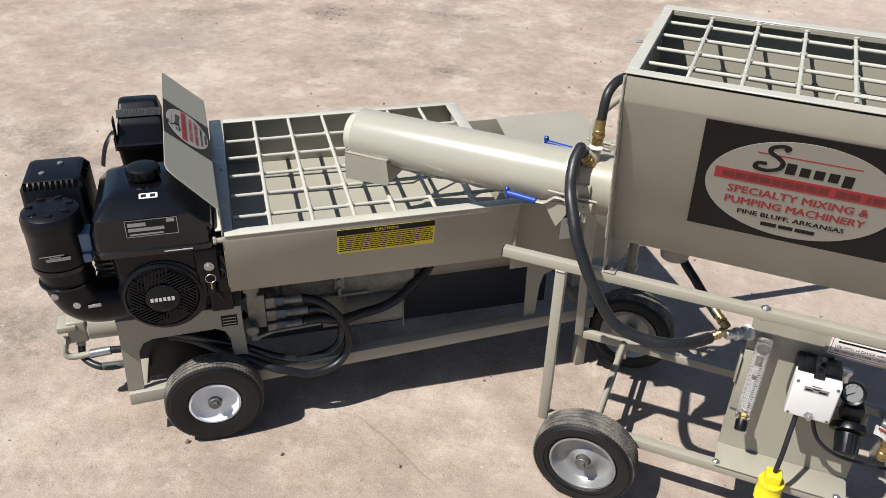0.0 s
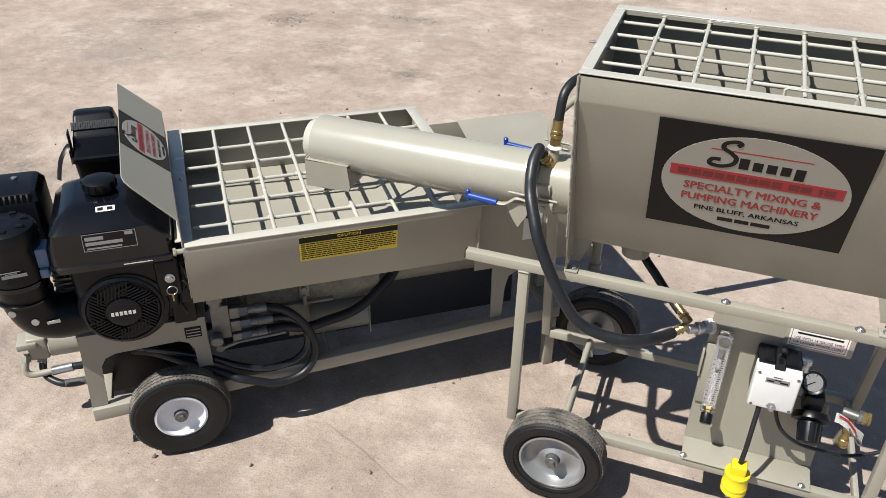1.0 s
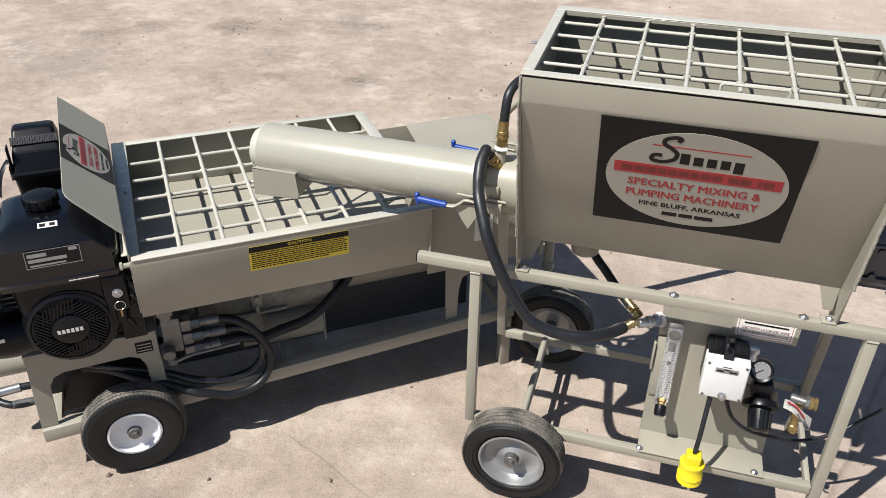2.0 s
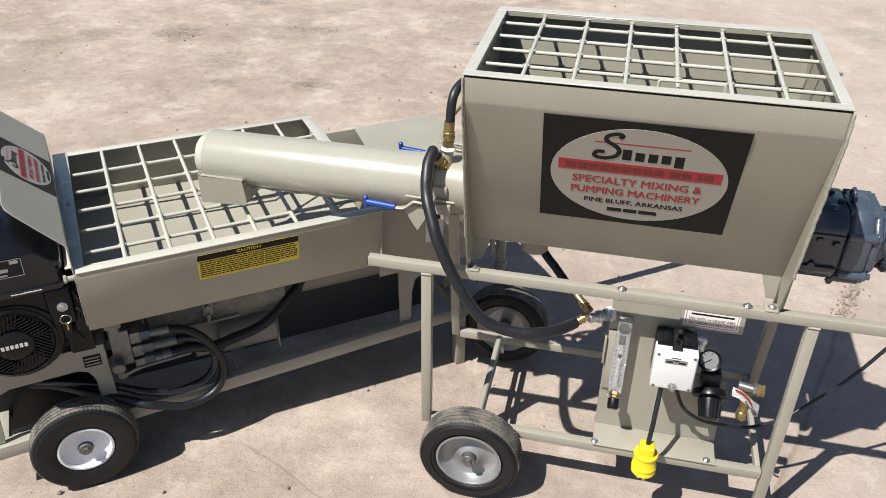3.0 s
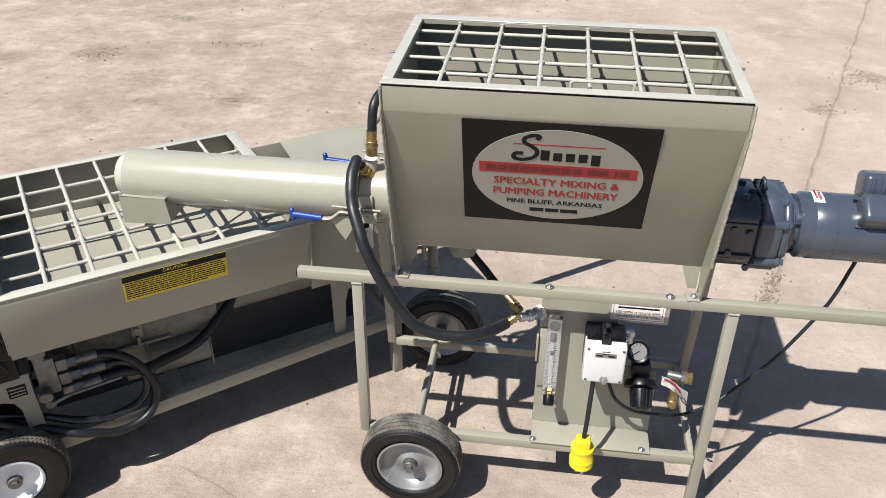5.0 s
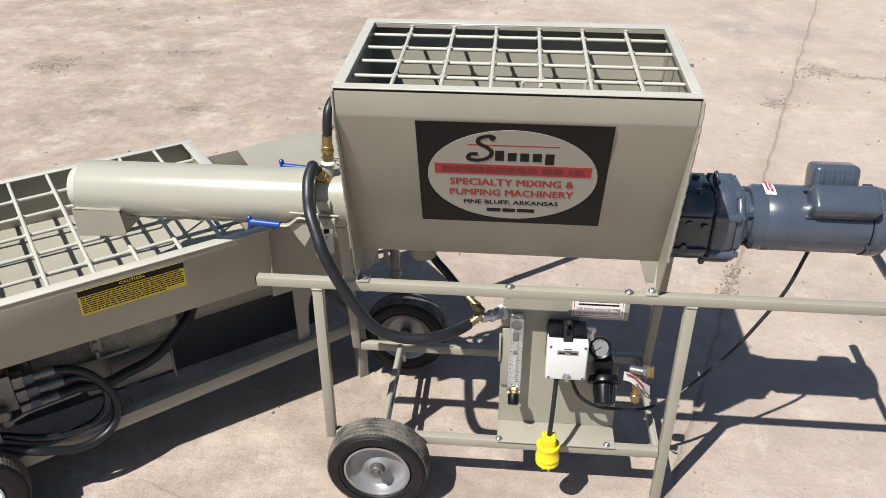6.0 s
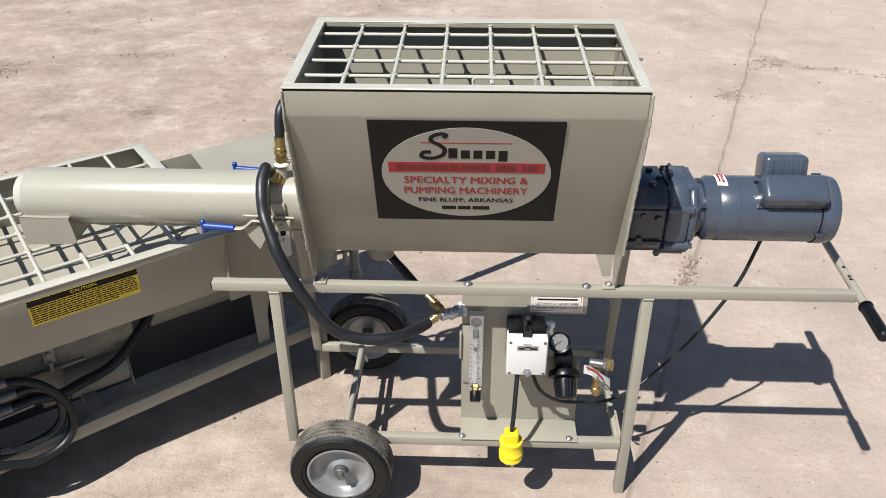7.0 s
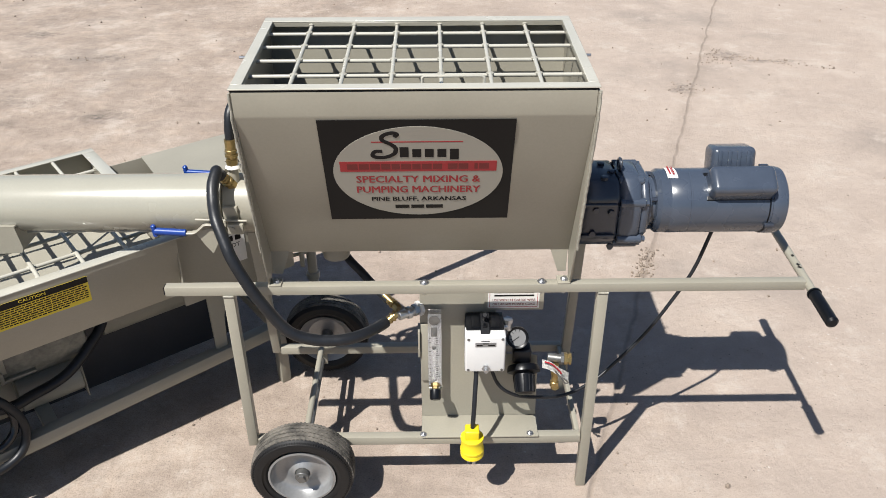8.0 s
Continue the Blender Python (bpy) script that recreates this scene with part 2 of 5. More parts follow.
def box(lo, hi, bevel=0.002, seg=2):
    bm = bmesh.new()
    bmesh.ops.create_cube(bm, size=1.0)
    lo, hi = Vector(lo), Vector(hi)
    for v in bm.verts:
        v.co = Vector(((v.co[i] + 0.5) * (hi[i] - lo[i]) + lo[i] for i in range(3)))
    if bevel:
        bmesh.ops.bevel(bm, geom=bm.edges, offset=bevel, segments=seg, profile=0.5, affect="EDGES")
    if seg > 2:
        for f in bm.faces:
            f.smooth = True
    return bm


def basis(d):
    d = Vector(d).normalized()
    a = d.cross(Vector((0, 0, 1)) if abs(d.z) < 0.9 else Vector((1, 0, 0))).normalized()
    return d, a, a.cross(d)


def lathe(profile, at, axis, n=32, zig=None, caps=True):
    """Turns (radius, height) pairs round an axis; zig shifts the rings along it, vertex by vertex."""
    bm = bmesh.new()
    d, a, c = basis(axis)
    at = Vector(at)
    rings = []
    for k, (r, h) in enumerate(profile):
        ring = []
        for i in range(n):
            t = 2 * math.pi * i / n
            dh = zig(k, i) if zig else 0
            ring.append(bm.verts.new(at + d * (h + dh) + (a * math.cos(t) + c * math.sin(t)) * r))
        rings.append(ring)
    for p, q in zip(rings, rings[1:]):
        for i in range(n):
            bm.faces.new((p[i], p[(i + 1) % n], q[(i + 1) % n], q[i]))
    for f in bm.faces:
        f.smooth = True
    if caps:
        bm.faces.new(rings[0])
        bm.faces.new(rings[-1])
    return bm


def cyl(p, q, r, r2=None, n=20, edge=0.0):
    p, q = Vector(p), Vector(q)
    h, r2 = (q - p).length, r if r2 is None else r2
    prof = [(r, 0), (r2, h)] if not edge else [(r - edge, 0), (r, edge), (r2, h - edge), (r2 - edge, h)]
    return lathe(prof, p, q - p, n)


def smooth_path(pts, per=10):
    """A rounded line through the points."""
    pts = [Vector(p) for p in pts]
    ext = [2 * pts[0] - pts[1], *pts, 2 * pts[-1] - pts[-2]]
    out = []
    for i in range(1, len(ext) - 2):
        a, b, c, d = ext[i - 1 : i + 3]
        for k in range(per):
            t = k / per
            out.append(0.5 * (2 * b + (c - a) * t + (2 * a - 5 * b + 4 * c - d) * t * t + (3 * b - a - 3 * c + d) * t**3))
    return out + [pts[-1]]


def sweep(pts, r, n=12, per=10, smooth=True, flat=1.0):
    """A round bar or hose along a line."""
    line = smooth_path(pts, per) if smooth else [Vector(p) for p in pts]
    bm = bmesh.new()
    d0 = (line[1] - line[0]).normalized()
    _, a, _ = basis(d0)
    rings = []
    for i, p in enumerate(line):
        d = (line[min(i + 1, len(line) - 1)] - line[max(i - 1, 0)]).normalized()
        a = (a - d * a.dot(d)).normalized()
        c = d.cross(a)
        rings.append([bm.verts.new(p + (a * math.cos(2 * math.pi * k / n) + c * math.sin(2 * math.pi * k / n) * flat) * r) for k in range(n)])
    for p, q in zip(rings, rings[1:]):
        for k in range(n):
            bm.faces.new((p[k], p[(k + 1) % n], q[(k + 1) % n], q[k])).smooth = True
    bm.faces.new(rings[0])
    bm.faces.new(rings[-1])
    return bm


def prism(poly, axis, a, b, bevel=0.0):
    """A plate: a polygon in the plane across the axis, from a to b along it."""
    put = {"x": lambda s, p, q: (s, p, q), "y": lambda s, p, q: (p, s, q), "z": lambda s, p, q: (p, q, s)}[axis]
    bm = bmesh.new()
    one = [bm.verts.new(put(a, *p)) for p in poly]
    two = [bm.verts.new(put(b, *p)) for p in poly]
    bm.faces.new(one)
    bm.faces.new(two)
    for i in range(len(poly)):
        j = (i + 1) % len(poly)
        bm.faces.new((one[i], one[j], two[j], two[i]))
    if bevel:
        bmesh.ops.bevel(bm, geom=bm.edges, offset=bevel, segments=1, affect="EDGES")
    return bm


def hexbolt(at, axis, r=0.009, h=0.006):
    d = Vector(axis).normalized()
    at = Vector(at)
    return join(cyl(at, at + d * 0.0016, r * 1.5, n=18), lathe([(r, 0.0016), (r, h), (r * 0.85, h + 0.001)], at, d, 6), cyl(at + d * h, at + d * (h + 0.004), r * 0.5, n=8))


def lettering(text, size, m, depth=0.0006, align="CENTER", wide=1.0, bold=0.0):
    """Text as a mesh; m takes its plane (x right, y up) into the thing's frame."""
    cu = bpy.data.curves.new("text", "FONT")
    cu.body, cu.size, cu.extrude, cu.align_x, cu.align_y, cu.resolution_u, cu.offset = text, size, depth, align, "CENTER", 2, bold
    tmp = bpy.data.objects.new("text", cu)
    me = bpy.data.meshes.new_from_object(tmp)
    bm = bmesh.new()
    bm.from_mesh(me)
    bpy.data.objects.remove(tmp)
    bpy.data.meshes.remove(me)
    return moved(bm, m @ Matrix.Diagonal((wide, 1, 1, 1)))


def plate_on(m, x0, y0, x1, y1, d0, d1, bevel=0.0):
    """A thin plate lying on the plane m."""
    return moved(box((x0, y0, d0), (x1, y1, d1), bevel, 1), m)


def ellipse_on(m, cx, cy, rx, ry, d0, d1, n=64):
    return moved(prism([(cx + rx * math.cos(2 * math.pi * i / n), cy + ry * math.sin(2 * math.pi * i / n)) for i in range(n)], "z", d0, d1), m)


def frame_of(o, xdir, ydir):
    """The plane with origin o and the given right and up."""
    x = Vector(xdir).normalized()
    y = Vector(ydir)
    y = (y - x * y.dot(x)).normalized()
    z = x.cross(y)
    return Matrix.Translation(o) @ Matrix((x, y, z)).transposed().to_4x4()


def fitted(text, width, height, m, bold=0.0):
    """Lettering brought to a width and a cap height."""
    bm = join(*[lettering(text, 1.0, Matrix.Translation((bold * k, bold * 0.5 * (k % 2), 0.00012 * k)), 0.0) for k in range(4)])
    xs, ys = [v.co.x for v in bm.verts], [v.co.y for v in bm.verts]
    sx, sy = width / (max(xs) - min(xs)), height / (max(ys) - min(ys))
    mid = Matrix.Translation((-(max(xs) + min(xs)) / 2, -(max(ys) + min(ys)) / 2, 0))
    return moved(bm, m @ Matrix.Diagonal((sx, sy, 1, 1)) @ mid)


def sign_plate(parent, m, w, h):
    """The charcoal sign with its cream oval, red band and lettering, w by h, centred on m."""
    sign = part("sign_panel", plate_on(m, -w / 2, -h / 2, w / 2, h / 2, 0.0005, 0.0018), DARKSIGN, parent, "charcoal rectangular sign with a cream oval")
    part("oval", ellipse_on(m, 0, -0.004 * h, w * 0.452, h * 0.447, 0.0018, 0.0026), CREAM, sign, "cream oval")
    k = w / 0.475
    P = lambda x0, y0, x1, y1, z=0.0006: plate_on(m, x0 * k, y0 * k, x1 * k, y1 * k, 0.0026, 0.0026 + z)
    part("red_band", P(-0.196, 0.006, 0.198, 0.042), RED, sign, "red band")
    part("band_print", join(*[plate_on(m, x * k, 0.014 * k, (x + wd + 0.0005) * k, 0.034 * k, 0.0032, 0.0035) for x, wd in ((-0.178, 0.026), (-0.148, 0.024), (-0.120, 0.024), (-0.092, 0.022), (-0.066, 0.02), (-0.042, 0.024), (-0.014, 0.02), (0.010, 0.024), (0.038, 0.022), (0.075, 0.024), (0.102, 0.024), (0.142, 0.008), (0.154, 0.024))]), BANDPRINT, sign)
    sw = [(-0.052, 0.108), (-0.046, 0.116), (-0.058, 0.120), (-0.078, 0.112), (-0.080, 0.098), (-0.062, 0.086), (-0.050, 0.072), (-0.056, 0.054), (-0.080, 0.044), (-0.103, 0.048), (-0.100, 0.062), (-0.082, 0.064)]
    swash = sweep([(x * 1.06 * k, (y * 1.1 + 0.008) * k, 0.003) for x, y in sw], 0.0058 * k, 8, 8, flat=1.0)
    for v in swash.verts:
        v.co.z = 0.0028 + max(-0.0003, min(0.0008, v.co.z - 0.003))
    part("emblem", moved(swash, m), INK, sign, "dark swash emblem")
    for i in range(5):
        part("emblem_bar", P(-0.044 + i * 0.031, 0.057 if i < 4 else 0.048, -0.022 + i * 0.031, 0.092 if i == 0 else 0.085), INK, sign)
    part("red_rule", P(-0.112, 0.108, 0.112, 0.1115, 0.0003), RED, sign)
    for words, y, wd, size, mat in (("SPECIALTY MIXING &", -0.0225, 0.318, 0.025, RED), ("PUMPING MACHINERY", -0.0615, 0.320, 0.025, RED), ("PINE BLUFF, ARKANSAS", -0.0995, 0.248, 0.0185, INK)):
        part("lettering", fitted(words, wd * k, size * k, m @ Matrix.Translation((0, y * k, 0.0031)), 0.019), mat, sign)
    part("print_bar", join(*[P(x, -0.136, x + wd, -0.123) for x, wd in ((-0.063, 0.037), (-0.021, 0.034), (0.018, 0.045))]), INK, sign)
    return sign


# ---- the yard ----
def yard():
    bm = bmesh.new()
    bmesh.ops.create_grid(bm, x_segments=2, y_segments=2, size=400)
    me = bpy.data.meshes.new("ground")
    bm.to_mesh(me)
    bm.free()
    me.materials.append(GROUND)
    tagged(new("ground", me), "weathered tan concrete yard with a long crack and stains", "ground", kind="structure")


yard()


# ---- wheels ----
def wheel(parent, at, out, R=0.165, width=0.084, rim_r=0.095, rim_mat=RIM, deep=1.0):
    """A pneumatic wheel; out is the way its outer face looks."""
    out = Vector(out).normalized()
    at, h = Vector(at), width / 2
    hub = part("wheel", join(cyl(at - out * (h + 0.01), at + out * (h - 0.006), 0.022, edge=0.002), cyl(at + out * (h - 0.01), at + out * (h + 0.004), 0.013, n=6)), STEEL, parent, "pneumatic wheel on a steel hub")
    prof = [(rim_r, -h * 0.62), (rim_r + 0.012, -h * 0.86), (R * 0.78, -h), (R * 0.90, -h * 0.97), (R * 0.955, -h * 0.80)]
    prof += [(R * 0.968, -h * 0.76)]
    crown = lambda e: R * (1 - 0.03 * e * e)
    tread = []
    for e0, e1 in ((-0.74, -0.50), (-0.43, -0.19), (-0.12, 0.12), (0.19, 0.43), (0.50, 0.74)):
        tread += [(crown(e0) - 0.0035, e0 * h), (crown(e0), e0 * h + 0.0004), (crown(e1), e1 * h - 0.0004), (crown(e1) - 0.0035, e1 * h)]
    part("tread", lathe(tread, at, out, 320, lambda k, i: 0.0014 if (i // 2) % 2 else -0.0014, caps=False), TREAD, hub, "zigzag tread with tan dust", 30)
    lugs = join(*[moved(box((-0.0016, -h * 0.955, R * 0.895), (0.0016, -h * 0.80, R * 0.938), 0.0), Matrix.Translation(at) @ Matrix.Rotation(2 * math.pi * i / 120, 4, "Y")) for i in range(120)])
    if out.y > 0:
        lugs = moved(lugs, Matrix.Translation(at) @ Matrix.Diagonal((1, -1, 1, 1)) @ Matrix.Translation(-at))
    tagged(part("shoulder_texture", lugs, TYRE, hub), kind="stuff")
    prof += [(R * 0.962, -h * 0.6), (R * 0.962, h * 0.6), (R * 0.968, h * 0.76)]
    prof += [(R * 0.955, h * 0.80), (R * 0.90, h * 0.97), (R * 0.86, h * 1.0), (R * 0.84, h * 0.985), (R * 0.76, h), (rim_r + 0.03, h * 0.95), (rim_r + 0.012, h * 0.86), (rim_r, h * 0.62)]
    part("tyre", lathe(prof, at, out, 64, caps=False), TYRE, hub, "black rubber tyre", 30)
    dish = [(rim_r + 0.001, h * 0.60), (rim_r + 0.004, h * 0.84), (rim_r - 0.003, h * 0.86), (rim_r - 0.006, h * 0.72), (rim_r * 0.90, h * (0.62 - 0.32 * deep)), (rim_r * 0.82, h * (0.56 - 0.44 * deep)), (rim_r * 0.70, h * (0.54 - 0.49 * deep)), (rim_r * 0.55, h * (0.54 - 0.46 * deep)), (rim_r * 0.36, h * (0.56 - 0.30 * deep)), (rim_r * 0.30, h * (0.58 - 0.18 * deep)), (0.024, h * 0.6 - h * 0.14 * deep)]
    back = [(rim_r + 0.001, -h * 0.60), (rim_r + 0.004, -h * 0.84), (rim_r - 0.006, -h * 0.70), (rim_r * 0.7, -h * 0.2), (0.022, -h * 0.1)]
    part("rim", join(lathe(dish, at, out, 48, caps=False), lathe(back, at, out, 48, caps=False)), rim_mat, hub, "grey dished steel rim")
    return hub


# ---- mixer cart ----
RY0, RY1 = 0.127, 0.155
BY0, BY1 = 0.597, 0.625
TY0, TY1 = 0.489, 0.517
RAIL_T = 0.826
LOW_T = 0.233
AX_Y, AX_Z = 0.322, 1.0


def mixer_cart():
    t = thing("mixer_cart", (0.45, 0.36, 0), "beige square-tube steel cart on two wheels and two legs", "cart")
    for y0, y1, end in ((RY0, RY1, 1.540), (TY0, TY1, 1.556)):
        part("top_rail", box((-0.30, y0, RAIL_T - 0.030), (end, y1, RAIL_T), 0.0022), PAINT, t)
        part("end_cap", box((-0.304, y0 + 0.003, RAIL_T - 0.027), (-0.3005, y1 - 0.003, RAIL_T - 0.003), 0.001), BLACK, t, "black plastic end cap")
    for y0, y1 in ((RY0, RY1), (BY0, BY1)):
        part("lower_rail", box((-0.104, y0, LOW_T - 0.032), (0.940, y1, LOW_T), 0.0022), PAINT, t)
    # the rear legs splay out from the upper rail to the lower one
    for x0, foot in ((-0.136, 0.205), (0.942, 0.0)):
        part("leg", box((x0, RY0 - 0.001, foot), (x0 + 0.031, RY1 + 0.001, RAIL_T - 0.031), 0.0022), PAINT, t)
        rear = box((x0, TY0 - 0.001, foot), (x0 + 0.031, TY1 + 0.001, RAIL_T - 0.031), 0.0022)
        for v in rear.verts:
            v.co.y += (BY0 - TY0) * min(1.15, (RAIL_T - 0.031 - v.co.z) / (RAIL_T - 0.031 - LOW_T))
        part("leg", rear, PAINT, t)
        part("weld", sweep([(x0, RY0 - 0.002, RAIL_T - 0.031), (x0 + 0.031, RY0 - 0.002, RAIL_T - 0.031)], 0.003, 6, 1, False), WELD, t)
    part("crossbar", cyl((0.048, RY1, 0.230), (0.048, BY0, 0.230), 0.0105), PAINT, t)
    part("axle", cyl((0.045, 0.03, 0.165), (0.045, 0.80, 0.165), 0.0095), STEEL, t, "steel axle")
    for y in (RY0 + 0.014, BY0 + 0.014):
        part("axle_bracket", box((0.025, y - 0.004, 0.145), (0.065, y + 0.004, LOW_T - 0.033), 0.002), PAINT, t)
    part("crossbar", box((0.925, RY1 + 0.001, LOW_T - 0.031), (0.941, BY0 - 0.001, LOW_T - 0.002), 0.003), PAINT, t)
    wheel(t, (0.045, 0.066, 0.165), (0, -1, 0), rim_r=0.103, width=0.1)
    wheel(t, (0.045, 0.775, 0.165), (0, 1, 0), rim_r=0.103, width=0.1)
    bar = lambda y: (1.5425 + 0.042 * (y + 0.03), y, 0.812)
    hb = part("handlebar", cyl(bar(-0.028), bar(0.60), 0.0125, n=18), PAINT, t, "beige round handlebar with chipped paint")
    for a, b, lip in ((-0.055, 0.085, 0.085), (0.50, 0.64, 0.50)):
        part("grip", join(cyl(bar(a), bar(b), 0.0175, edge=0.006), cyl(bar(lip - 0.003), bar(lip + 0.003), 0.020)), BLACK, hb, "black rubber grip")
    for i, y in enumerate((0.27, 0.22, 0.205)):
        part("paint_chip", moved(box((-0.003, -0.005, 0), (0.004, 0.006, 0.0006), 0.0), pose(bar(y)[0] - 0.003, y, 0.8242, 0, -10, 20 * i)), INK, hb)
    for x in (0.442, 0.780):
        part("bolt", hexbolt((x, 0.141, RAIL_T), (0, 0, 1)), ZINC, t)
        part("nut", hexbolt((x, 0.141, RAIL_T - 0.030), (0, 0, -1), 0.007), ZINC, t)
    return t


def end_plate(x0, x1):
    poly = [(0.002, 1.4555), (0.002, 1.394), (0.096, 0.960), (0.130, 0.832), (0.166, 0.832), (0.205, 0.93), (0.42, 0.93), (0.482, 0.832), (0.520, 0.832), (0.536, 0.96), (0.540, 1.20), (0.540, 1.474)]
    return prism(poly, "x", x0, x1, 0.0008)


def mixer_hopper():
    t = thing("mixer_hopper", (0.43, 0.36, RAIL_T), "tall beige sheet-steel mixing hopper standing on the cart", "hopper")
    for x0, x1 in ((-0.002, 0.003), (0.857, 0.862)):
        part("end_plate", end_plate(x0, x1), PAINT, t)
    # body sheet: front band, slope, trough, back
    trough = [(AX_Y + 0.165 * math.cos(a), 1.055 + 0.165 * math.sin(a)) for a in [radians(205 + i * 13.5) for i in range(11)]]
    out = [(0.0, 1.4555), (0.0, 1.398), (0.0025, 1.390), (0.1830, 0.912), (0.1905, 0.904)] + [(0.210, 0.902)] + trough[2:7] + [(0.44, 0.93), (0.540, 1.405), (0.540, 1.474)]
    inner = [(y + (0.004 if i < len(out) / 2 else -0.004), z + (0.004 if 3 < i < len(out) - 3 else 0)) for i, (y, z) in enumerate(out)]
    part("body_sheet", prism(out + inner[::-1], "x", 0.0035, 0.8565), PAINT, t, "folded beige front and trough sheet")
    zf, zb = 1.4655, 1.480
    bar = lambda x0, x1, y0, y1: moved(box((x0, y0, -0.004), (x1, y1, 0.0), 0.0012, 1), Matrix.Translation((0, 0, zf)) @ Matrix.Rotation(math.atan2(zb - zf, 0.524), 4, "X"))
    lip = lambda x0, x1, y0, y1: moved(box((x0, y0, -0.016), (x1, y1, -0.0042), 0.0008, 1), Matrix.Translation((0, 0, zf)) @ Matrix.Rotation(math.atan2(zb - zf, 0.524), 4, "X"))
    # rim takes the grate's lightened paint in place of a sky reflection
    frame = join(bar(-0.003, 0.863, -0.003, 0.027), bar(-0.003, 0.863, 0.494, 0.530), bar(-0.003, 0.024, 0.0272, 0.4938), bar(0.838, 0.863, 0.0272, 0.4938))
    rim = part("rim_frame", frame, GRATE, t, "flat bar rim frame in glare-lightened paint")
    part("rim_lip", join(lip(0.020, 0.840, 0.023, 0.027), lip(0.020, 0.840, 0.494, 0.498), lip(0.020, 0.024, 0.0272, 0.4938), lip(0.838, 0.842, 0.0272, 0.4938)), PAINT, rim)
    # strip added in black so the open gap below the rim reads as shade
    part("gap_strip", join(box((0.0, 0.006, 1.4565), (0.86, 0.014, 1.4605), 0.0), box((0.0, 0.004, 1.448), (0.86, 0.0055, 1.4604), 0.0)), BLACK, t, "black strip added for the dark gap under the rim")
    grate = part("grate", join(sweep([(0.024, 0.045, 1.452), (0.84, 0.045, 1.452)], 0.004, 8, 1, False)), GRATE, t, "welded beige round-bar safety grate")
    tz = lambda y: 1.449 + y * 0.0277
    for i in range(6):
        x = 0.131 + 0.1205 * i
        part("grate_bar", cyl((x, 0.027, tz(0.027)), (x, 0.512, tz(0.512)), 0.0052, n=10), GRATE, grate)
        part("bar_end", lathe([(0.001, -0.008), (0.008, -0.004), (0.009, 0.003), (0.001, 0.008)], (x, 0.498, tz(0.498) + 0.004), (0, 0, 1), 10), WELD, grate)
    for y in (0.128, 0.233, 0.337, 0.443):
        part("grate_bar", cyl((0.020, y, tz(y) - 0.004), (0.842, y, tz(y) - 0.004), 0.005, n=10), GRATE, grate)
        for i in range(6):
            part("tack_weld", lathe([(0.001, -0.007), (0.010, -0.002), (0.010, 0.003), (0.001, 0.007)], (0.131 + 0.1205 * i, y, tz(y) - 0.001), (0, 0, 1), 8), WELD, grate)
    part("grate_handle", sweep([(0.447, 0.052, 1.452), (0.447, 0.052, 1.470), (0.452, 0.052, 1.474), (0.588, 0.052, 1.474), (0.594, 0.052, 1.470), (0.594, 0.052, 1.452)], 0.004, 8, 1, False), GRATE, grate)
    [part("pin", cyl((x0, 0.27, 1.45), (x1, 0.27, 1.45), 0.004, n=8), ZINC, t) for x0, x1 in ((-0.03, -0.002), (0.862, 0.885))]
    random.seed(4)
    bead = []
    for i in range(60):
        f = i / 59
        bead.append((0.8635 + random.uniform(-0.001, 0.001), -0.001 + 0.098 * max(0, (f - 0.13) / 0.87) + random.uniform(-0.001, 0.001), 1.455 - 0.495 * f))
    part("weld_bead", sweep(bead, 0.004, 7, 1, False), WELD, t, "lumpy painted weld bead")
    bead = [(-0.002 + random.uniform(-0.001, 0.001), -0.001 + 0.098 * max(0, (i / 59 - 0.13) / 0.87), 1.455 - 0.495 * i / 59) for i in range(60)]
    part("weld_bead", sweep(bead, 0.003, 7, 1, False), WELD, t)
    for x in (0.0, 0.826):
        f = part("foot_plate", box((x - 0.003 if x else -0.001, 0.126, RAIL_T + 0.0005), (x + 0.034, 0.166, RAIL_T + 0.0055), 0.0015), PAINT, t)
        part("bolt", hexbolt((x + 0.018 if x else 0.02, 0.145, RAIL_T + 0.0055), (0, 0, 1), 0.008), ZINC, f)
        part("nut", hexbolt((x + 0.018 if x else 0.02, 0.141, RAIL_T - 0.030), (0, 0, -1), 0.007), ZINC, f)
        part("foot_plate", box((x - 0.003 if x else -0.001, 0.484, RAIL_T + 0.0005), (x + 0.034, 0.522, RAIL_T + 0.0055), 0.0015), PAINT, t)
    for xs in ((0.004, 0.058, 0.031, 0.006), (0.803, 0.855, 0.854, 0.830)):
        part("gusset", prism([(xs[0], 0.912), (xs[1], 0.912), (xs[2], 0.832), (xs[3], 0.832)], "y", 0.186, 0.190), PAINT, t, "tapered hopper foot")
    part("water_pipe", sweep([(-0.105, 0.385, 1.050), (-0.128, 0.40, 1.09), (-0.135, 0.41, 1.13), (-0.118, 0.41, 1.175), (-0.079, 0.41, 1.225), (-0.035, 0.42, 1.258), (-0.003, 0.43, 1.265)], 0.011, 10, 6), PAINT, t, "bent beige water pipe")
    part("drain", lathe([(0.044, 0.03), (0.046, -0.012), (0.043, -0.03), (0.040, -0.045), (0.03, -0.047)], (0.172, AX_Y, 0.856), (0, 0, 1), 24), PAINT, t, "round drain collar")
    part("mixing_shaft", cyl((0.004, AX_Y, AX_Z + 0.03), (0.856, AX_Y, AX_Z + 0.03), 0.02), STEEL, t)
    slope = frame_of((0.4325, 0.0664, 1.2195), (1, 0, 0), (0, -0.3532, 0.9355))
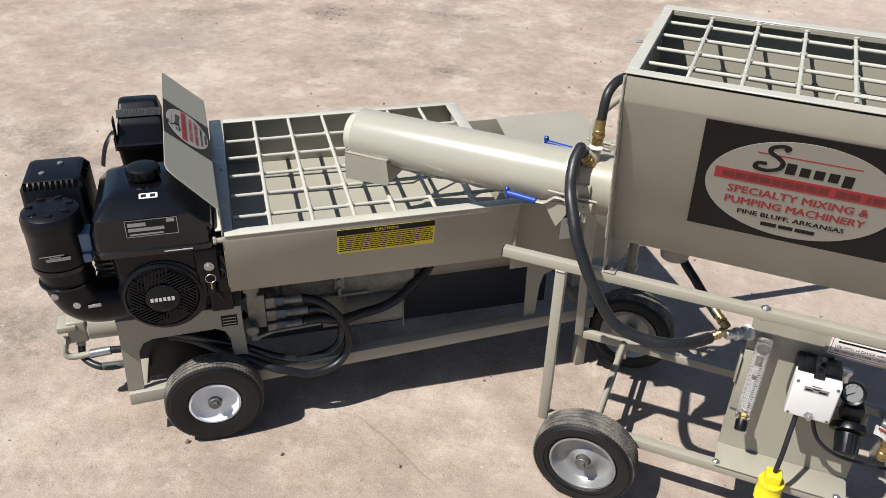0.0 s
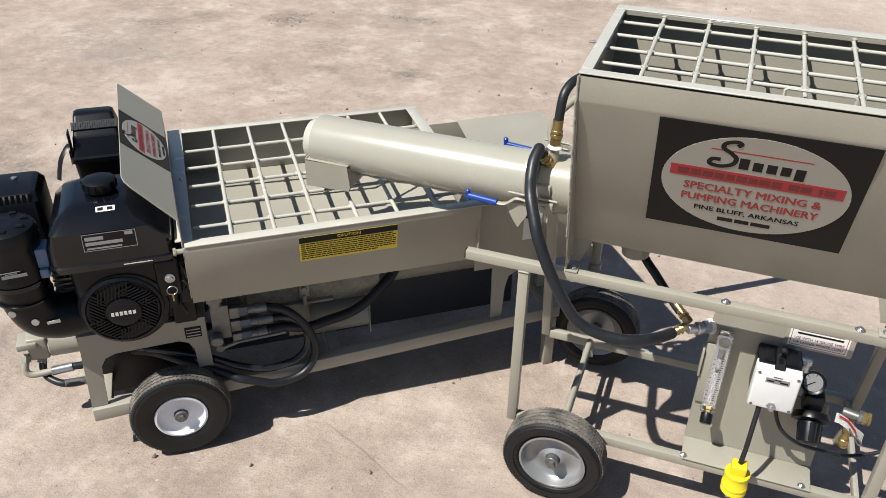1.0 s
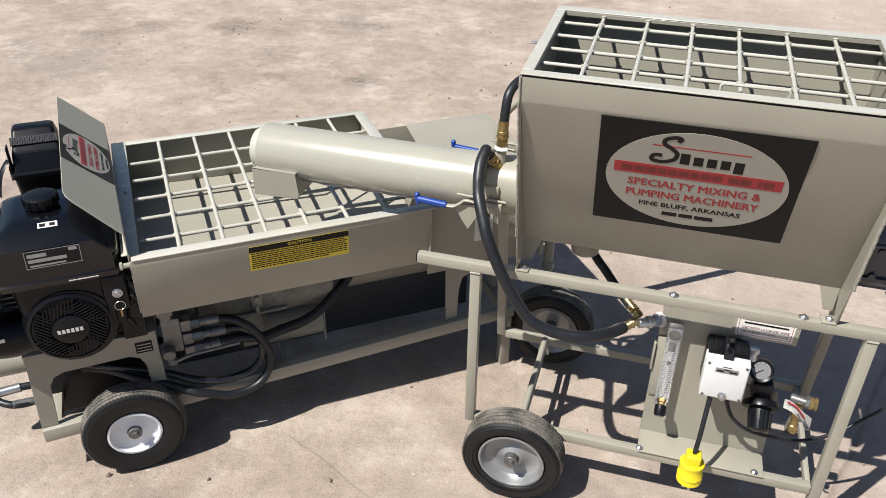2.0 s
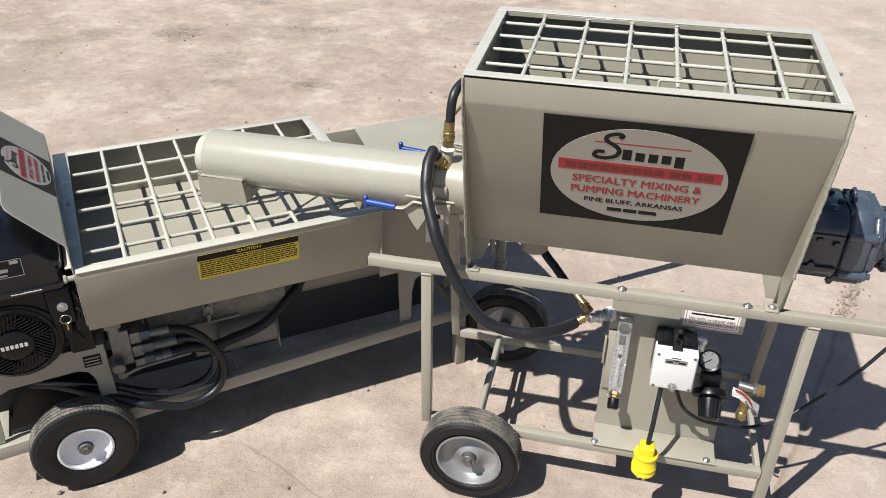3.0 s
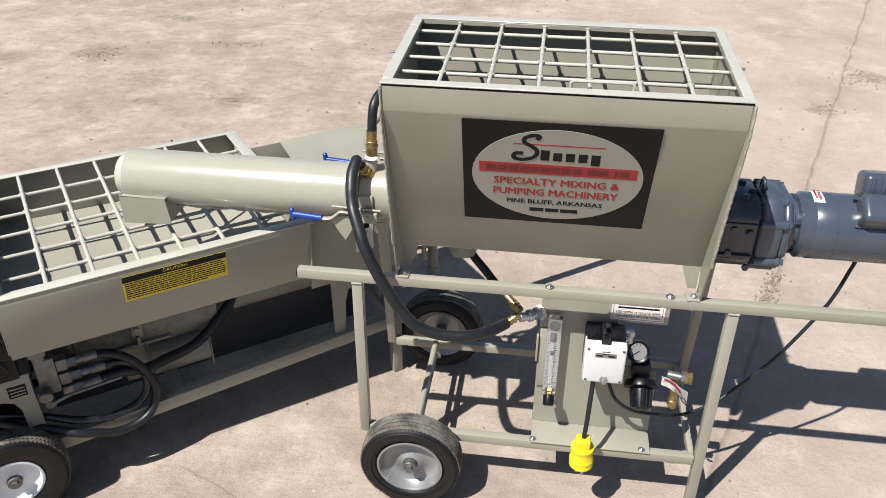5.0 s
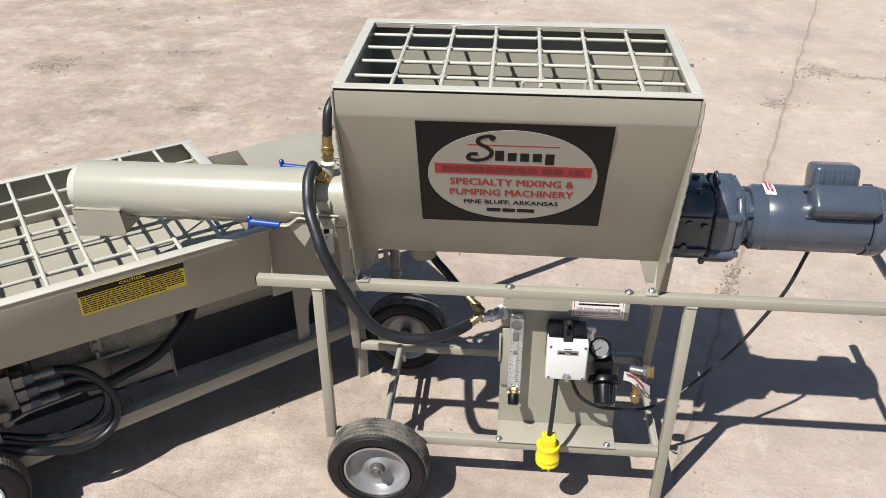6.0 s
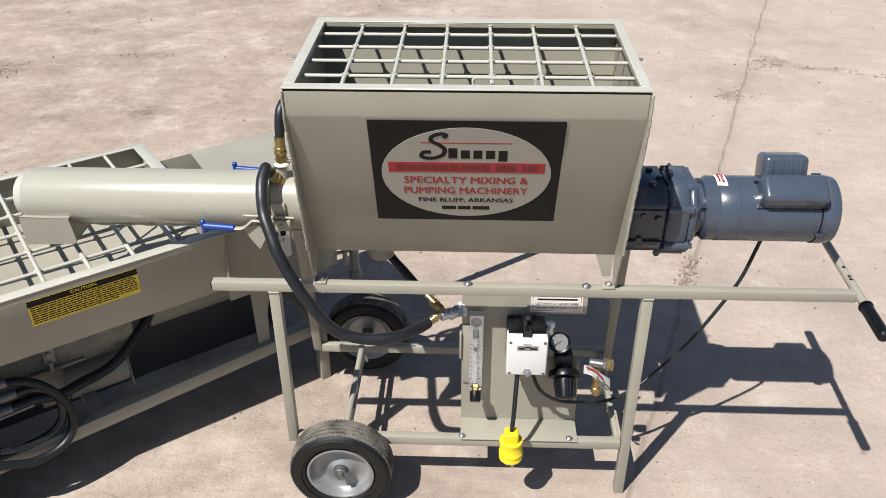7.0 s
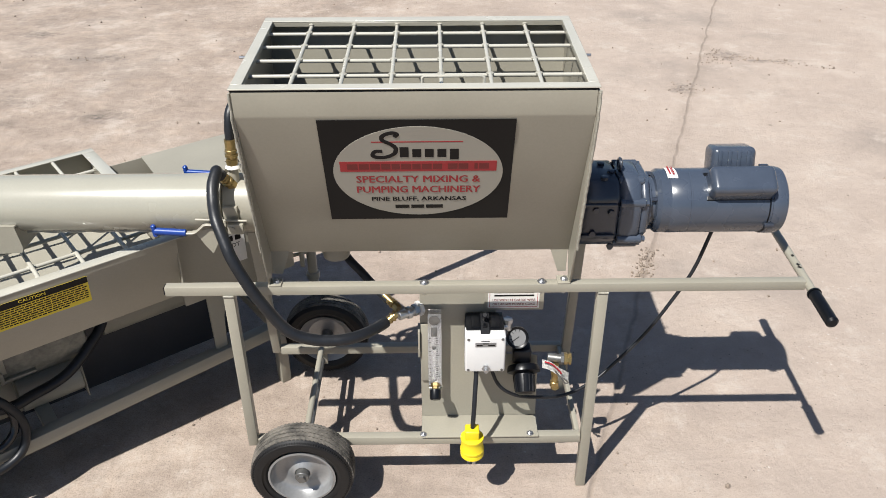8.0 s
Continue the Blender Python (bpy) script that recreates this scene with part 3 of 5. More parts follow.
    sign_plate(t, slope @ Matrix.Translation((0, -0.0045, 0.0005)), 0.476, 0.364)
    return t


mixer_cart()
mixer_hopper()


# ---- discharge tube ----
def discharge_tube():
    t = thing("discharge_tube", (-0.50, AX_Y, AX_Z - 0.083), "glossy beige steel discharge tube with a square outlet spout", "tube")
    a = (-0.868, AX_Y, AX_Z)
    part("tube_body", lathe([(0.074, 0), (0.081, 0.004), (0.083, 0.012), (0.083, 0.700)], a, (1, 0, 0), 56), GLOSSPAINT, t)
    part("end_plug", lathe([(0.066, 0.0), (0.066, 0.020), (0.060, 0.028), (0.02, 0.030)], a, (-1, 0, 0), 32), GRATE, t, "round end plug")
    y0, y1, z0, z1 = 0.232, 0.412, 0.878, 0.985
    spout = join(prism([(-0.876, z0), (-0.728, z0 + 0.006), (-0.722, z0 + 0.02), (-0.730, 0.968), (-0.876, 0.972)], "y", y0, y0 + 0.004), prism([(-0.876, z0), (-0.728, z0 + 0.006), (-0.722, z0 + 0.02), (-0.730, 0.968), (-0.876, 0.972)], "y", y1 - 0.004, y1), box((-0.876, y0 + 0.0042, z0 + 0.001), (-0.872, y1 - 0.0042, 0.975), 0), box((-0.732, y0 + 0.0042, z0 + 0.008), (-0.728, y1 - 0.0042, 0.96), 0), box((-0.876, y0, 0.968), (-0.728, y0 + 0.030, 0.972), 0.001))
    part("spout", spout, PAINT, t, "square outlet spout")
    part("seam_weld", sweep([(x, AX_Y - 0.045, AX_Z - 0.071 + 0.002 * math.sin(x * 90)) for x in np.linspace(-0.72, -0.20, 40)], 0.004, 6, 1, False), WELD, t)
    part("clamp_ring", lathe([(0.084, 0), (0.097, 0.001), (0.098, 0.014), (0.091, 0.018), (0.091, 0.022), (0.098, 0.026), (0.097, 0.040), (0.083, 0.041)], (-0.172, AX_Y, AX_Z), (1, 0, 0), 48), PAINT, t, "split clamp ring")
    part("neck", lathe([(0.086, 0), (0.086, 0.10), (0.094, 0.104), (0.094, 0.126)], (-0.130, AX_Y, AX_Z), (1, 0, 0), 48), PAINT, t, "short neck welded to the hopper")
    for side, y, z, dx in ((-1, 0.222, 0.955, 0.0), (1, 0.430, 1.040, 0.052)):
        shift = Matrix.Translation((dx, 0, 0))
        c = part("toggle_clamp", moved(join(box((-0.155, y - 0.006, z + 0.012), (-0.128, y + 0.006, z + 0.045), 0.002), box((-0.115, y - 0.016, z - 0.002), (-0.070, y + 0.016, z + 0.030), 0.003), cyl((-0.205, y - 0.004, z + 0.042), (-0.06, y - 0.004, z + 0.036), 0.0038, n=10), cyl((-0.125, y - 0.014, z + 0.030), (-0.125, y + 0.014, z + 0.030), 0.008, n=12), cyl((-0.10, y - 0.02, z + 0.016), (-0.10, y + 0.02, z + 0.016), 0.007, n=12)), shift), PAINT, t, "beige toggle clamp")
        part("clamp_arm", moved(sweep([(-0.243, y, z - 0.003), (-0.215, y, z - 0.002), (-0.195, y, z + 0.012), (-0.180, y, z + 0.024), (-0.155, y, z + 0.022), (-0.135, y, z + 0.020)], 0.0085, 8, 5, flat=0.5), shift), PAINT, c)
        part("clamp_grip", moved(join(cyl((-0.328, y, z + 0.004), (-0.238, y, z - 0.003), 0.0105 if side < 0 else 0.008, n=12, edge=0.002), cyl((-0.326, y, z - 0.014), (-0.330, y, z + 0.024), 0.0075, n=10, edge=0.003)), shift), BLUE, c, "blue vinyl grip")
    part("clamp_bracket", prism([(-0.222, 0.955), (-0.150, 0.965), (-0.146, 0.925), (-0.172, 0.878), (-0.190, 0.905), (-0.205, 0.935)], "y", 0.226, 0.231, 0.0008), PAINT, t, "pointed steel tab")
    part("lug", box((-0.128, 0.228, 0.985), (-0.085, 0.246, 1.03), 0.004), PAINT, t)
    return t


def brass_fitting(parent, p, d, s=1.0, name="hose_coupling"):
    d, p = Vector(d).normalized(), Vector(p)
    bm = join(lathe([(0.019 * s, 0), (0.019 * s, 0.020 * s)], p, d, 6), lathe([(0.015 * s, 0.02 * s), (0.015 * s, 0.026 * s), (0.020 * s, 0.028 * s), (0.020 * s, 0.036 * s), (0.0155 * s, 0.038 * s), (0.0155 * s, 0.042 * s), (0.0185 * s, 0.044 * s), (0.0185 * s, 0.050 * s), (0.016 * s, 0.052 * s), (0.0168 * s, 0.085 * s)], p, d, 20))
    return part(name, bm, BRASS, parent, "brass hose coupling")


def water_hoses():
    t = thing("water_hose", (0.1, 0.1, 0.65), "thick black rubber hose looping from the tube neck to the valve", "hose", "water hoses")
    d = Vector((-0.45, -0.35, 0.75)).normalized()
    b = Vector((-0.100, 0.285, 1.068))
    part("hose", sweep([b + d * 0.05, b + d * 0.072, (-0.133, 0.25, 1.130), (-0.138, 0.215, 1.108), (-0.133, 0.175, 1.072), (-0.119, 0.13, 1.042), (-0.097, 0.095, 1.000), (-0.074, 0.068, 0.952), (-0.024, 0.048, 0.856), (0.044, 0.044, 0.746), (0.093, 0.046, 0.708), (0.157, 0.055, 0.687), (0.226, 0.075, 0.679), (0.285, 0.120, 0.672), (0.322, 0.178, 0.657)], 0.0168, 16, 8), RUBBER, t)
    brass_fitting(t, b, d, 0.85)
    e = Vector((0.362, 0.198, 0.682))
    brass_fitting(t, e, Vector((0.322, 0.178, 0.656)) - e, 0.75)
    t2 = thing("water_hose", (0.2, 0.4, 0.7), "black rubber hose rising from the tube neck behind the hopper", "hose", "water hoses")
    part("hose", sweep([(-0.095, 0.300, 1.190), (-0.094, 0.306, 1.240), (-0.090, 0.325, 1.280), (-0.075, 0.37, 1.300), (-0.055, 0.45, 1.28), (-0.03, 0.55, 1.18), (0.03, 0.60, 1.0), (0.10, 0.50, 0.88), (0.189, 0.36, 0.797), (0.246, 0.31, 0.754), (0.291, 0.27, 0.722), (0.331, 0.23, 0.702)], 0.0135, 14, 8), RUBBER, t2)
    brass_fitting(t2, (-0.097, 0.296, 1.132), (0.02, 0.02, 1), 0.90)
    part("riser", cyl((-0.097, 0.296, 1.07), (-0.097, 0.296, 1.122), 0.0135, n=16), PAINT, t2, "short beige pipe riser")
    brass_fitting(t2, (0.362, 0.202, 0.690), (-0.042, 0.040, 0.021), 0.75)
    part("shackle", lathe([(0.020, 0), (0.022, 0.003), (0.019, 0.009), (0.016, 0.011)], (-0.097, 0.296, 1.121), (0, 0, 1), 20), LABEL, t2, "white thread sealing ring")
    t3 = thing("pipe_tee", (0.40, 0.2, 0.68), "bright zinc pipe tee screwed into the control panel", "pipe fitting")
    part("tee_body", join(cyl((0.362, 0.180, 0.680), (0.425, 0.225, 0.676), 0.014, edge=0.002), cyl((0.385, 0.196, 0.678), (0.398, 0.206, 0.677), 0.019, edge=0.003), cyl((0.405, 0.212, 0.677), (0.418, 0.221, 0.676), 0.019, n=6)), ZINC, t3)
    part("locknut", cyl((0.420, 0.222, 0.676), (0.428, 0.228, 0.676), 0.024, n=8), LABEL, t3, "white locknut")


# ---- gear motor ----
def gear_motor():
    t = thing("gear_motor", (1.15, AX_Y, 0.87), "slate-blue electric gear motor flanged to the hopper end", "motor")
    y, z = AX_Y, 0.990
    octo = lambda x0, x1, r, k=0.42, dz=0.0, b=0.006: moved(prism([(-r, -r * k), (-r * k, -r), (r * k, -r), (r, -r * k), (r, r * k), (r * k, r), (-r * k, r), (-r, r * k)], "x", x0, x1, b), Matrix.Translation((0, y, z + dz)))
    part("mounting_flange", join(octo(0.8635, 0.885, 0.105), octo(0.885, 0.998, 0.108, 0.62, -0.004, 0.010)), GEARBOX, t, "dark gearbox housing")
    g = part("gearbox", join(octo(0.999, 1.062, 0.110, 0.5, -0.003, 0.010), octo(1.062, 1.084, 0.102, 0.5, -0.002, 0.006)), MOTOR, t, "slate cast gearbox cover")
    for dy, dz in ((-0.098, 0.05), (-0.098, -0.075), (-0.05, -0.118), (0.06, 0.098), (-0.05, 0.098), (0.0, -0.122)):
        part("bolt", join(cyl((0.998, y + dy, z + dz * 0.94 - 0.002), (1.072, y + dy, z + dz * 0.94 - 0.002), 0.014, n=14, edge=0.003), cyl((1.072, y + dy, z + dz * 0.94 - 0.002), (1.081, y + dy, z + dz * 0.94 - 0.002), 0.009, n=6)), MOTOR, g)
    [part("rib", box((0.893, y - 0.116, z + zz - 0.005), (0.990, y - 0.104, z + zz + 0.005), 0.004), GEARBOX, g) for zz in (-0.055, 0.045)]
    for x, dy in ((0.905, -0.04), (0.955, -0.06), (0.960, 0.03), (0.905, 0.04), (0.982, -0.02)):
        part("plug", lathe([(0.011, 0), (0.011, 0.009), (0.007, 0.010)], (x, y + dy, z + 0.101), (0, 0, 1), 6), GEARBOX, g)
    for x, dz in ((0.925, -0.048), (0.975, 0.02), (0.93, 0.028), (0.98, -0.09)):
        part("plug", lathe([(0.010, 0), (0.010, 0.008), (0.006, 0.009)], (x, y - 0.108, z + dz), (0, -1, 0), 6), GEARBOX, g)
    part("lifting_eye", moved(lathe([(0.016 + 0.005 * math.cos(a), 0.005 * math.sin(a)) for a in [2 * math.pi * i / 10 for i in range(11)]], (0, 0, 0), (1, 0, 0), 20, caps=False), Matrix.Translation((1.006, y - 0.01, z + 0.124))), GEARBOX, g)
    part("adapter", lathe([(0.086, 0), (0.086, 0.010), (0.070, 0.012), (0.070, 0.026), (0.084, 0.028), (0.0945, 0.040), (0.0945, 0.0665)], (1.084, y, z), (1, 0, 0), 48), MOTOR, t, "bell-shaped motor adapter")
    for a in (60, 150, 240, 330):
        c, s = math.cos(radians(a)), math.sin(radians(a))
        part("stud", cyl((1.089, y + 0.080 * c, z + 0.080 * s), (1.116, y + 0.078 * c, z + 0.078 * s), 0.007, n=6), GEARBOX, t)
    part("motor_shell", lathe([(0.094, 0), (0.0955, 0.002), (0.0955, 0.055), (0.0945, 0.056), (0.0945, 0.060), (0.0955, 0.061), (0.0955, 0.282)], (1.150, y, z), (1, 0, 0), 64), MOTOR, t, "smooth rolled motor shell")
    fan = part("fan_cover", lathe([(0.0955, 0), (0.099, 0.001), (0.099, 0.006), (0.097, 0.008), (0.0995, 0.012), (0.0995, 0.035), (0.096, 0.050), (0.086, 0.056), (0.03, 0.058)], (1.433, y, z), (1, 0, 0), 64), MOTOR, t, "domed fan cover")
    part("cover_gap", lathe([(0.0975, 0), (0.0975, 0.004)], (1.4305, y, z), (1, 0, 0), 48), BLACK, fan)
    for a in (75, 200, 285):
        c, s = math.cos(radians(a)), math.sin(radians(a))
        part("clip", box((1.424, y + 0.099 * c - 0.008, z + 0.099 * s - 0.006), (1.452, y + 0.099 * c + 0.008, z + 0.099 * s + 0.006), 0.003), GEARBOX, fan)

    def can(x0, x1, ang, r, lift):
        bm = box((x0, -r, -0.04), (x1, r, r), 0.018, 5)
        return moved(bm, Matrix.Translation((0, y, z)) @ Matrix.Rotation(radians(ang), 4, "X") @ Matrix.Translation((0, 0, lift)))

    c1 = part("capacitor_cover", can(1.272, 1.400, -14, 0.042, 0.121), MOTOR, t, "rounded capacitor cover")
    c2 = part("capacitor_cover", can(1.254, 1.440, 36, 0.043, 0.100), MOTOR, t, "rounded capacitor cover")
    for i in range(4):
        part("flute", moved(box((1.288 + 0.027 * i, -0.045, -0.02), (1.300 + 0.027 * i, -0.038, 0.034), 0.003), Matrix.Translation((0, y, z)) @ Matrix.Rotation(radians(-14), 4, "X") @ Matrix.Translation((0, 0, 0.121))), MOTOR, c1)
    part("gap_strip", moved(box((1.249, -0.044, -0.004), (1.443, 0.044, 0.002), 0.002), Matrix.Translation((0, y, z)) @ Matrix.Rotation(radians(36), 4, "X") @ Matrix.Translation((0, 0, 0.088))), BLACK, c2)
    def curved(a0, a1, x0, x1, r):
        bm = bmesh.new()
        n = 10
        rows = [[bm.verts.new((x, y + r * math.cos(a0 + (a1 - a0) * i / n), z + r * math.sin(a0 + (a1 - a0) * i / n))) for i in range(n + 1)] for x in (x0, x1)]
        for i in range(n):
            bm.faces.new((rows[0][i], rows[0][i + 1], rows[1][i + 1], rows[1][i]))
        return bm
    lab = part("label", curved(radians(71), radians(111), 1.144, 1.174, 0.0966), LABEL, t, "white caution label with red print")
    lm = frame_of((1.159, y + 0.0982 * math.cos(radians(92)), z + 0.0982 * math.sin(radians(92))), (0, -math.sin(radians(92)), math.cos(radians(92))), (-1, 0, 0))
    part("lettering", lettering("CAUTION", 0.0105, lm @ Matrix.Translation((0, -0.004, -0.001))), RED, lab)
    part("label_bar", plate_on(lm, -0.026, 0.004, 0.016, 0.008, -0.001, 0.0004), RED, lab)
    return t


# ---- control panel ----
PY = 0.222


def control_panel():
    t = thing("control_panel", (0.62, 0.19, LOW_T), "beige folded steel control panel bolted to the cart rails", "panel")
    part("base_plate", box((0.425, 0.122, LOW_T + 0.0005), (0.802, PY + 0.004, LOW_T + 0.0045), 0.001), PAINT, t)
    part("upright", prism([(0.425, LOW_T + 0.005), (0.802, LOW_T + 0.005), (0.798, 0.440), (0.794, 0.492), (0.66, 0.50), (0.655, 0.776), (0.425, 0.776)], "y", PY, PY + 0.004, 0.0006), PAINT, t)
    part("side_tab", box((0.418, 0.205, 0.50), (0.4245, PY + 0.03, 0.60), 0.001), PAINT, t)
    for x in (0.431, 0.776):
        part("bolt", hexbolt((x, 0.135, LOW_T + 0.0045), (0, 0, 1), 0.0075), ZINC, t)
        part("nut", hexbolt((x, 0.141, LOW_T - 0.032), (0, 0, -1), 0.0065), ZINC, t)
    part("tag_plate", box((0.622, 0.217, 0.672), (0.802, 0.2205, 0.776), 0.001), PAINT, t)
    part("hanger", box((0.66, 0.2265, 0.74), (0.77, 0.230, 0.776), 0.001), PAINT, t)
    tm = frame_of((0.711, 0.2165, 0.706), (1, 0, 0), (0, 0, 1))
    lab = part("power_label", plate_on(tm, -0.079, -0.026, 0.077, 0.056, 0, 0.0008), LABEL, t, "white instruction label with red border")
    part("border", join(*[plate_on(tm, a, b, c, d, 0.0008, 0.0012) for a, b, c, d in ((-0.074, -0.022, 0.072, -0.0205), (-0.074, 0.051, 0.072, 0.0525), (-0.074, -0.0204, -0.0725, 0.0509), (0.0705, -0.0204, 0.072, 0.0509))]), RED, lab)
    for words, yy in (("USE WITH 14 GAUGE WIRE", 0.004), ("OR LARGER POWER CORD", -0.011)):
        part("lettering", fitted(words, 0.130, 0.0085, tm @ Matrix.Translation((0, yy, 0.0012)), 0.012), BANDPRINT, lab)
    part("print_bars", join(*[plate_on(tm, -0.06, yy, 0.06, yy + 0.006, 0.0008, 0.0012) for yy in (0.017, 0.029, 0.04)]), INK, lab)
    return t


def flow_meter():
    t = thing("flow_meter", (0.470, 0.20, 0.36), "clear acrylic water flow meter with black knob on the panel", "flow meter")
    x0, x1, y0, y1, z0, z1 = 0.449, 0.491, 0.184, 0.212, 0.388, 0.682
    part("back_plate", box((x0 - 0.022, y1 + 0.001, z0 + 0.01), (x1 - 0.004, PY - 0.001, z1 - 0.06), 0.001), PAINT, t)
    b = part("block", box((x0, y0, z0), (x1, y1, z1), 0.003), ACRYLIC, t, "clear acrylic block")
    part("white_scale", box((x0 + 0.003, y1 + 0.0002, z0 + 0.002), (x1 - 0.003, y1 + 0.001, z1 - 0.002), 0), WHITE, t, "white scale backing")
    part("tube", cyl((0.468, y0 - 0.002, z0 + 0.04), (0.468, y0 - 0.002, z1 - 0.06), 0.0065), ACRYLIC, t)
    part("float", lathe([(0.001, 0), (0.005, 0.006), (0.005, 0.014)], (0.468, y0 - 0.002, z0 + 0.16), (0, 0, 1), 12), STEEL, t)
    part("top_plug", lathe([(0.017, 0), (0.017, 0.003), (0.012, 0.004)], (0.469, y0, z1 - 0.022), (0, -1, 0), 24), STEEL, t, "round steel plug")
    part("fill_cap", box((0.459, y0 - 0.003, z1 - 0.082), (0.478, y0, z1 - 0.048), 0.001), STEEL, t)
    part("ticks", join(*[box((0.473, y0 - 0.0008, z0 + 0.05 + 0.0085 * i), (0.484 if i % 5 == 0 else 0.480, y0 - 0.0001, z0 + 0.0515 + 0.0085 * i), 0) for i in range(20)] + [box((0.453, y0 - 0.0008, z0 + 0.05 + 0.017 * i), (0.4575, y0 - 0.0001, z0 + 0.0515 + 0.017 * i), 0) for i in range(10)]), INK, t)
    part("valve_stem", lathe([(0.014, 0), (0.014, 0.010), (0.011, 0.012), (0.011, 0.02)], (0.470, y0 - 0.001, z0 + 0.025), (0, -0.75, -0.65), 6), BRASS, t, "brass needle valve nut")
    part("knob", lathe([(0.012, 0), (0.0175, 0.003), (0.0175, 0.030), (0.0145, 0.035)], (0.470, y0 - 0.014, z0 + 0.012), (0, -0.75, -0.65), 20), BLACK, t, "black knob")


def switch_box():
    t = thing("switch_box", (0.622, 0.16, 0.51), "white plastic switch box with a black toggle on top", "switch box")
    x0, x1, y0, z0, z1 = 0.560, 0.681, 0.100, 0.525, 0.660
    part("cover", box((x0, y0, z0), (x1, y0 + 0.055, z1), 0.007, 3), WHITE, t)
    part("box_body", box((x0 + 0.002, y0 + 0.0555, z0 + 0.002), (x1 - 0.002, PY - 0.001, z1 - 0.002), 0.004), BLACK, t, "black box back")
    part("switch_plate", box((x0 + 0.004, y0 + 0.03, z1 + 0.0005), (x1 - 0.004, y0 + 0.115, z1 + 0.006), 0.002), BLACK, t)
    part("toggle", join(box((x0 + 0.053, y0 + 0.030, z1 + 0.0065), (x0 + 0.067, y0 + 0.085, z1 + 0.018), 0.003), cyl((x0 + 0.060, y0 + 0.06, z1 + 0.016), (x0 + 0.058, y0 + 0.035, z1 + 0.054), 0.0062, 0.0082, n=12, edge=0.002), prism([(y0 + 0.002, z1 - 0.016), (y0 + 0.014, z1 + 0.002), (y0 + 0.075, z1 + 0.034), (y0 + 0.095, z1 + 0.006), (y0 + 0.03, z1 + 0.0066), (y0 - 0.003, z1 - 0.018)], "x", x0 + 0.046, x0 + 0.074, 0.002), box((x0 + 0.020, y0 + 0.034, z1 + 0.0062), (x0 + 0.048, y0 + 0.11, z1 + 0.010), 0.002), box((x0 + 0.072, y0 + 0.034, z1 + 0.0062), (x0 + 0.106, y0 + 0.11, z1 + 0.010), 0.002)), BLACK, t, "black toggle guard")
    for dx, dz in ((0.010, 0.010), (0.111, 0.010), (0.010, 0.125), (0.111, 0.125)):
        part("screw", cyl((x0 + dx, y0 + 0.002, z0 + dz), (x0 + dx, y0 - 0.0015, z0 + dz), 0.0042, n=12), STEEL, t)
    part("gland", join(lathe([(0.013, 0), (0.013, 0.004), (0.009, 0.005), (0.009, 0.012)], (x0 + 0.063, y0, z0 + 0.016), (0, -1, 0), 6), cyl((x0 + 0.063, y0 - 0.012, z0 + 0.016), (x0 + 0.063, y0 - 0.018, z0 + 0.016), 0.006)), ZINC, t, "zinc push button")
    lab = part("label", box((x0 + 0.030, y0 - 0.0008, z0 + 0.097), (x0 + 0.092, y0 - 0.0001, z0 + 0.113), 0), RIM, t, "grey strip label")
    part("print_bars", join(box((x0 + 0.034, y0 - 0.0014, z0 + 0.101), (x0 + 0.052, y0 - 0.0009, z0 + 0.106), 0), box((x0 + 0.068, y0 - 0.0014, z0 + 0.101), (x0 + 0.088, y0 - 0.0009, z0 + 0.106), 0), box((x0 + 0.052, y0 - 0.0014, z0 + 0.108), (x0 + 0.070, y0 - 0.0009, z0 + 0.111), 0)), INK, lab)
    part("conduit_elbow", join(cyl((0.672, 0.185, 0.628), (0.692, 0.195, 0.628), 0.011, edge=0.002), cyl((0.694, 0.196, 0.612), (0.694, 0.200, 0.648), 0.0125, edge=0.003), cyl((0.694, 0.198, 0.640), (0.694, 0.199, 0.652), 0.0155, n=6)), ZINC, t, "zinc conduit elbow")


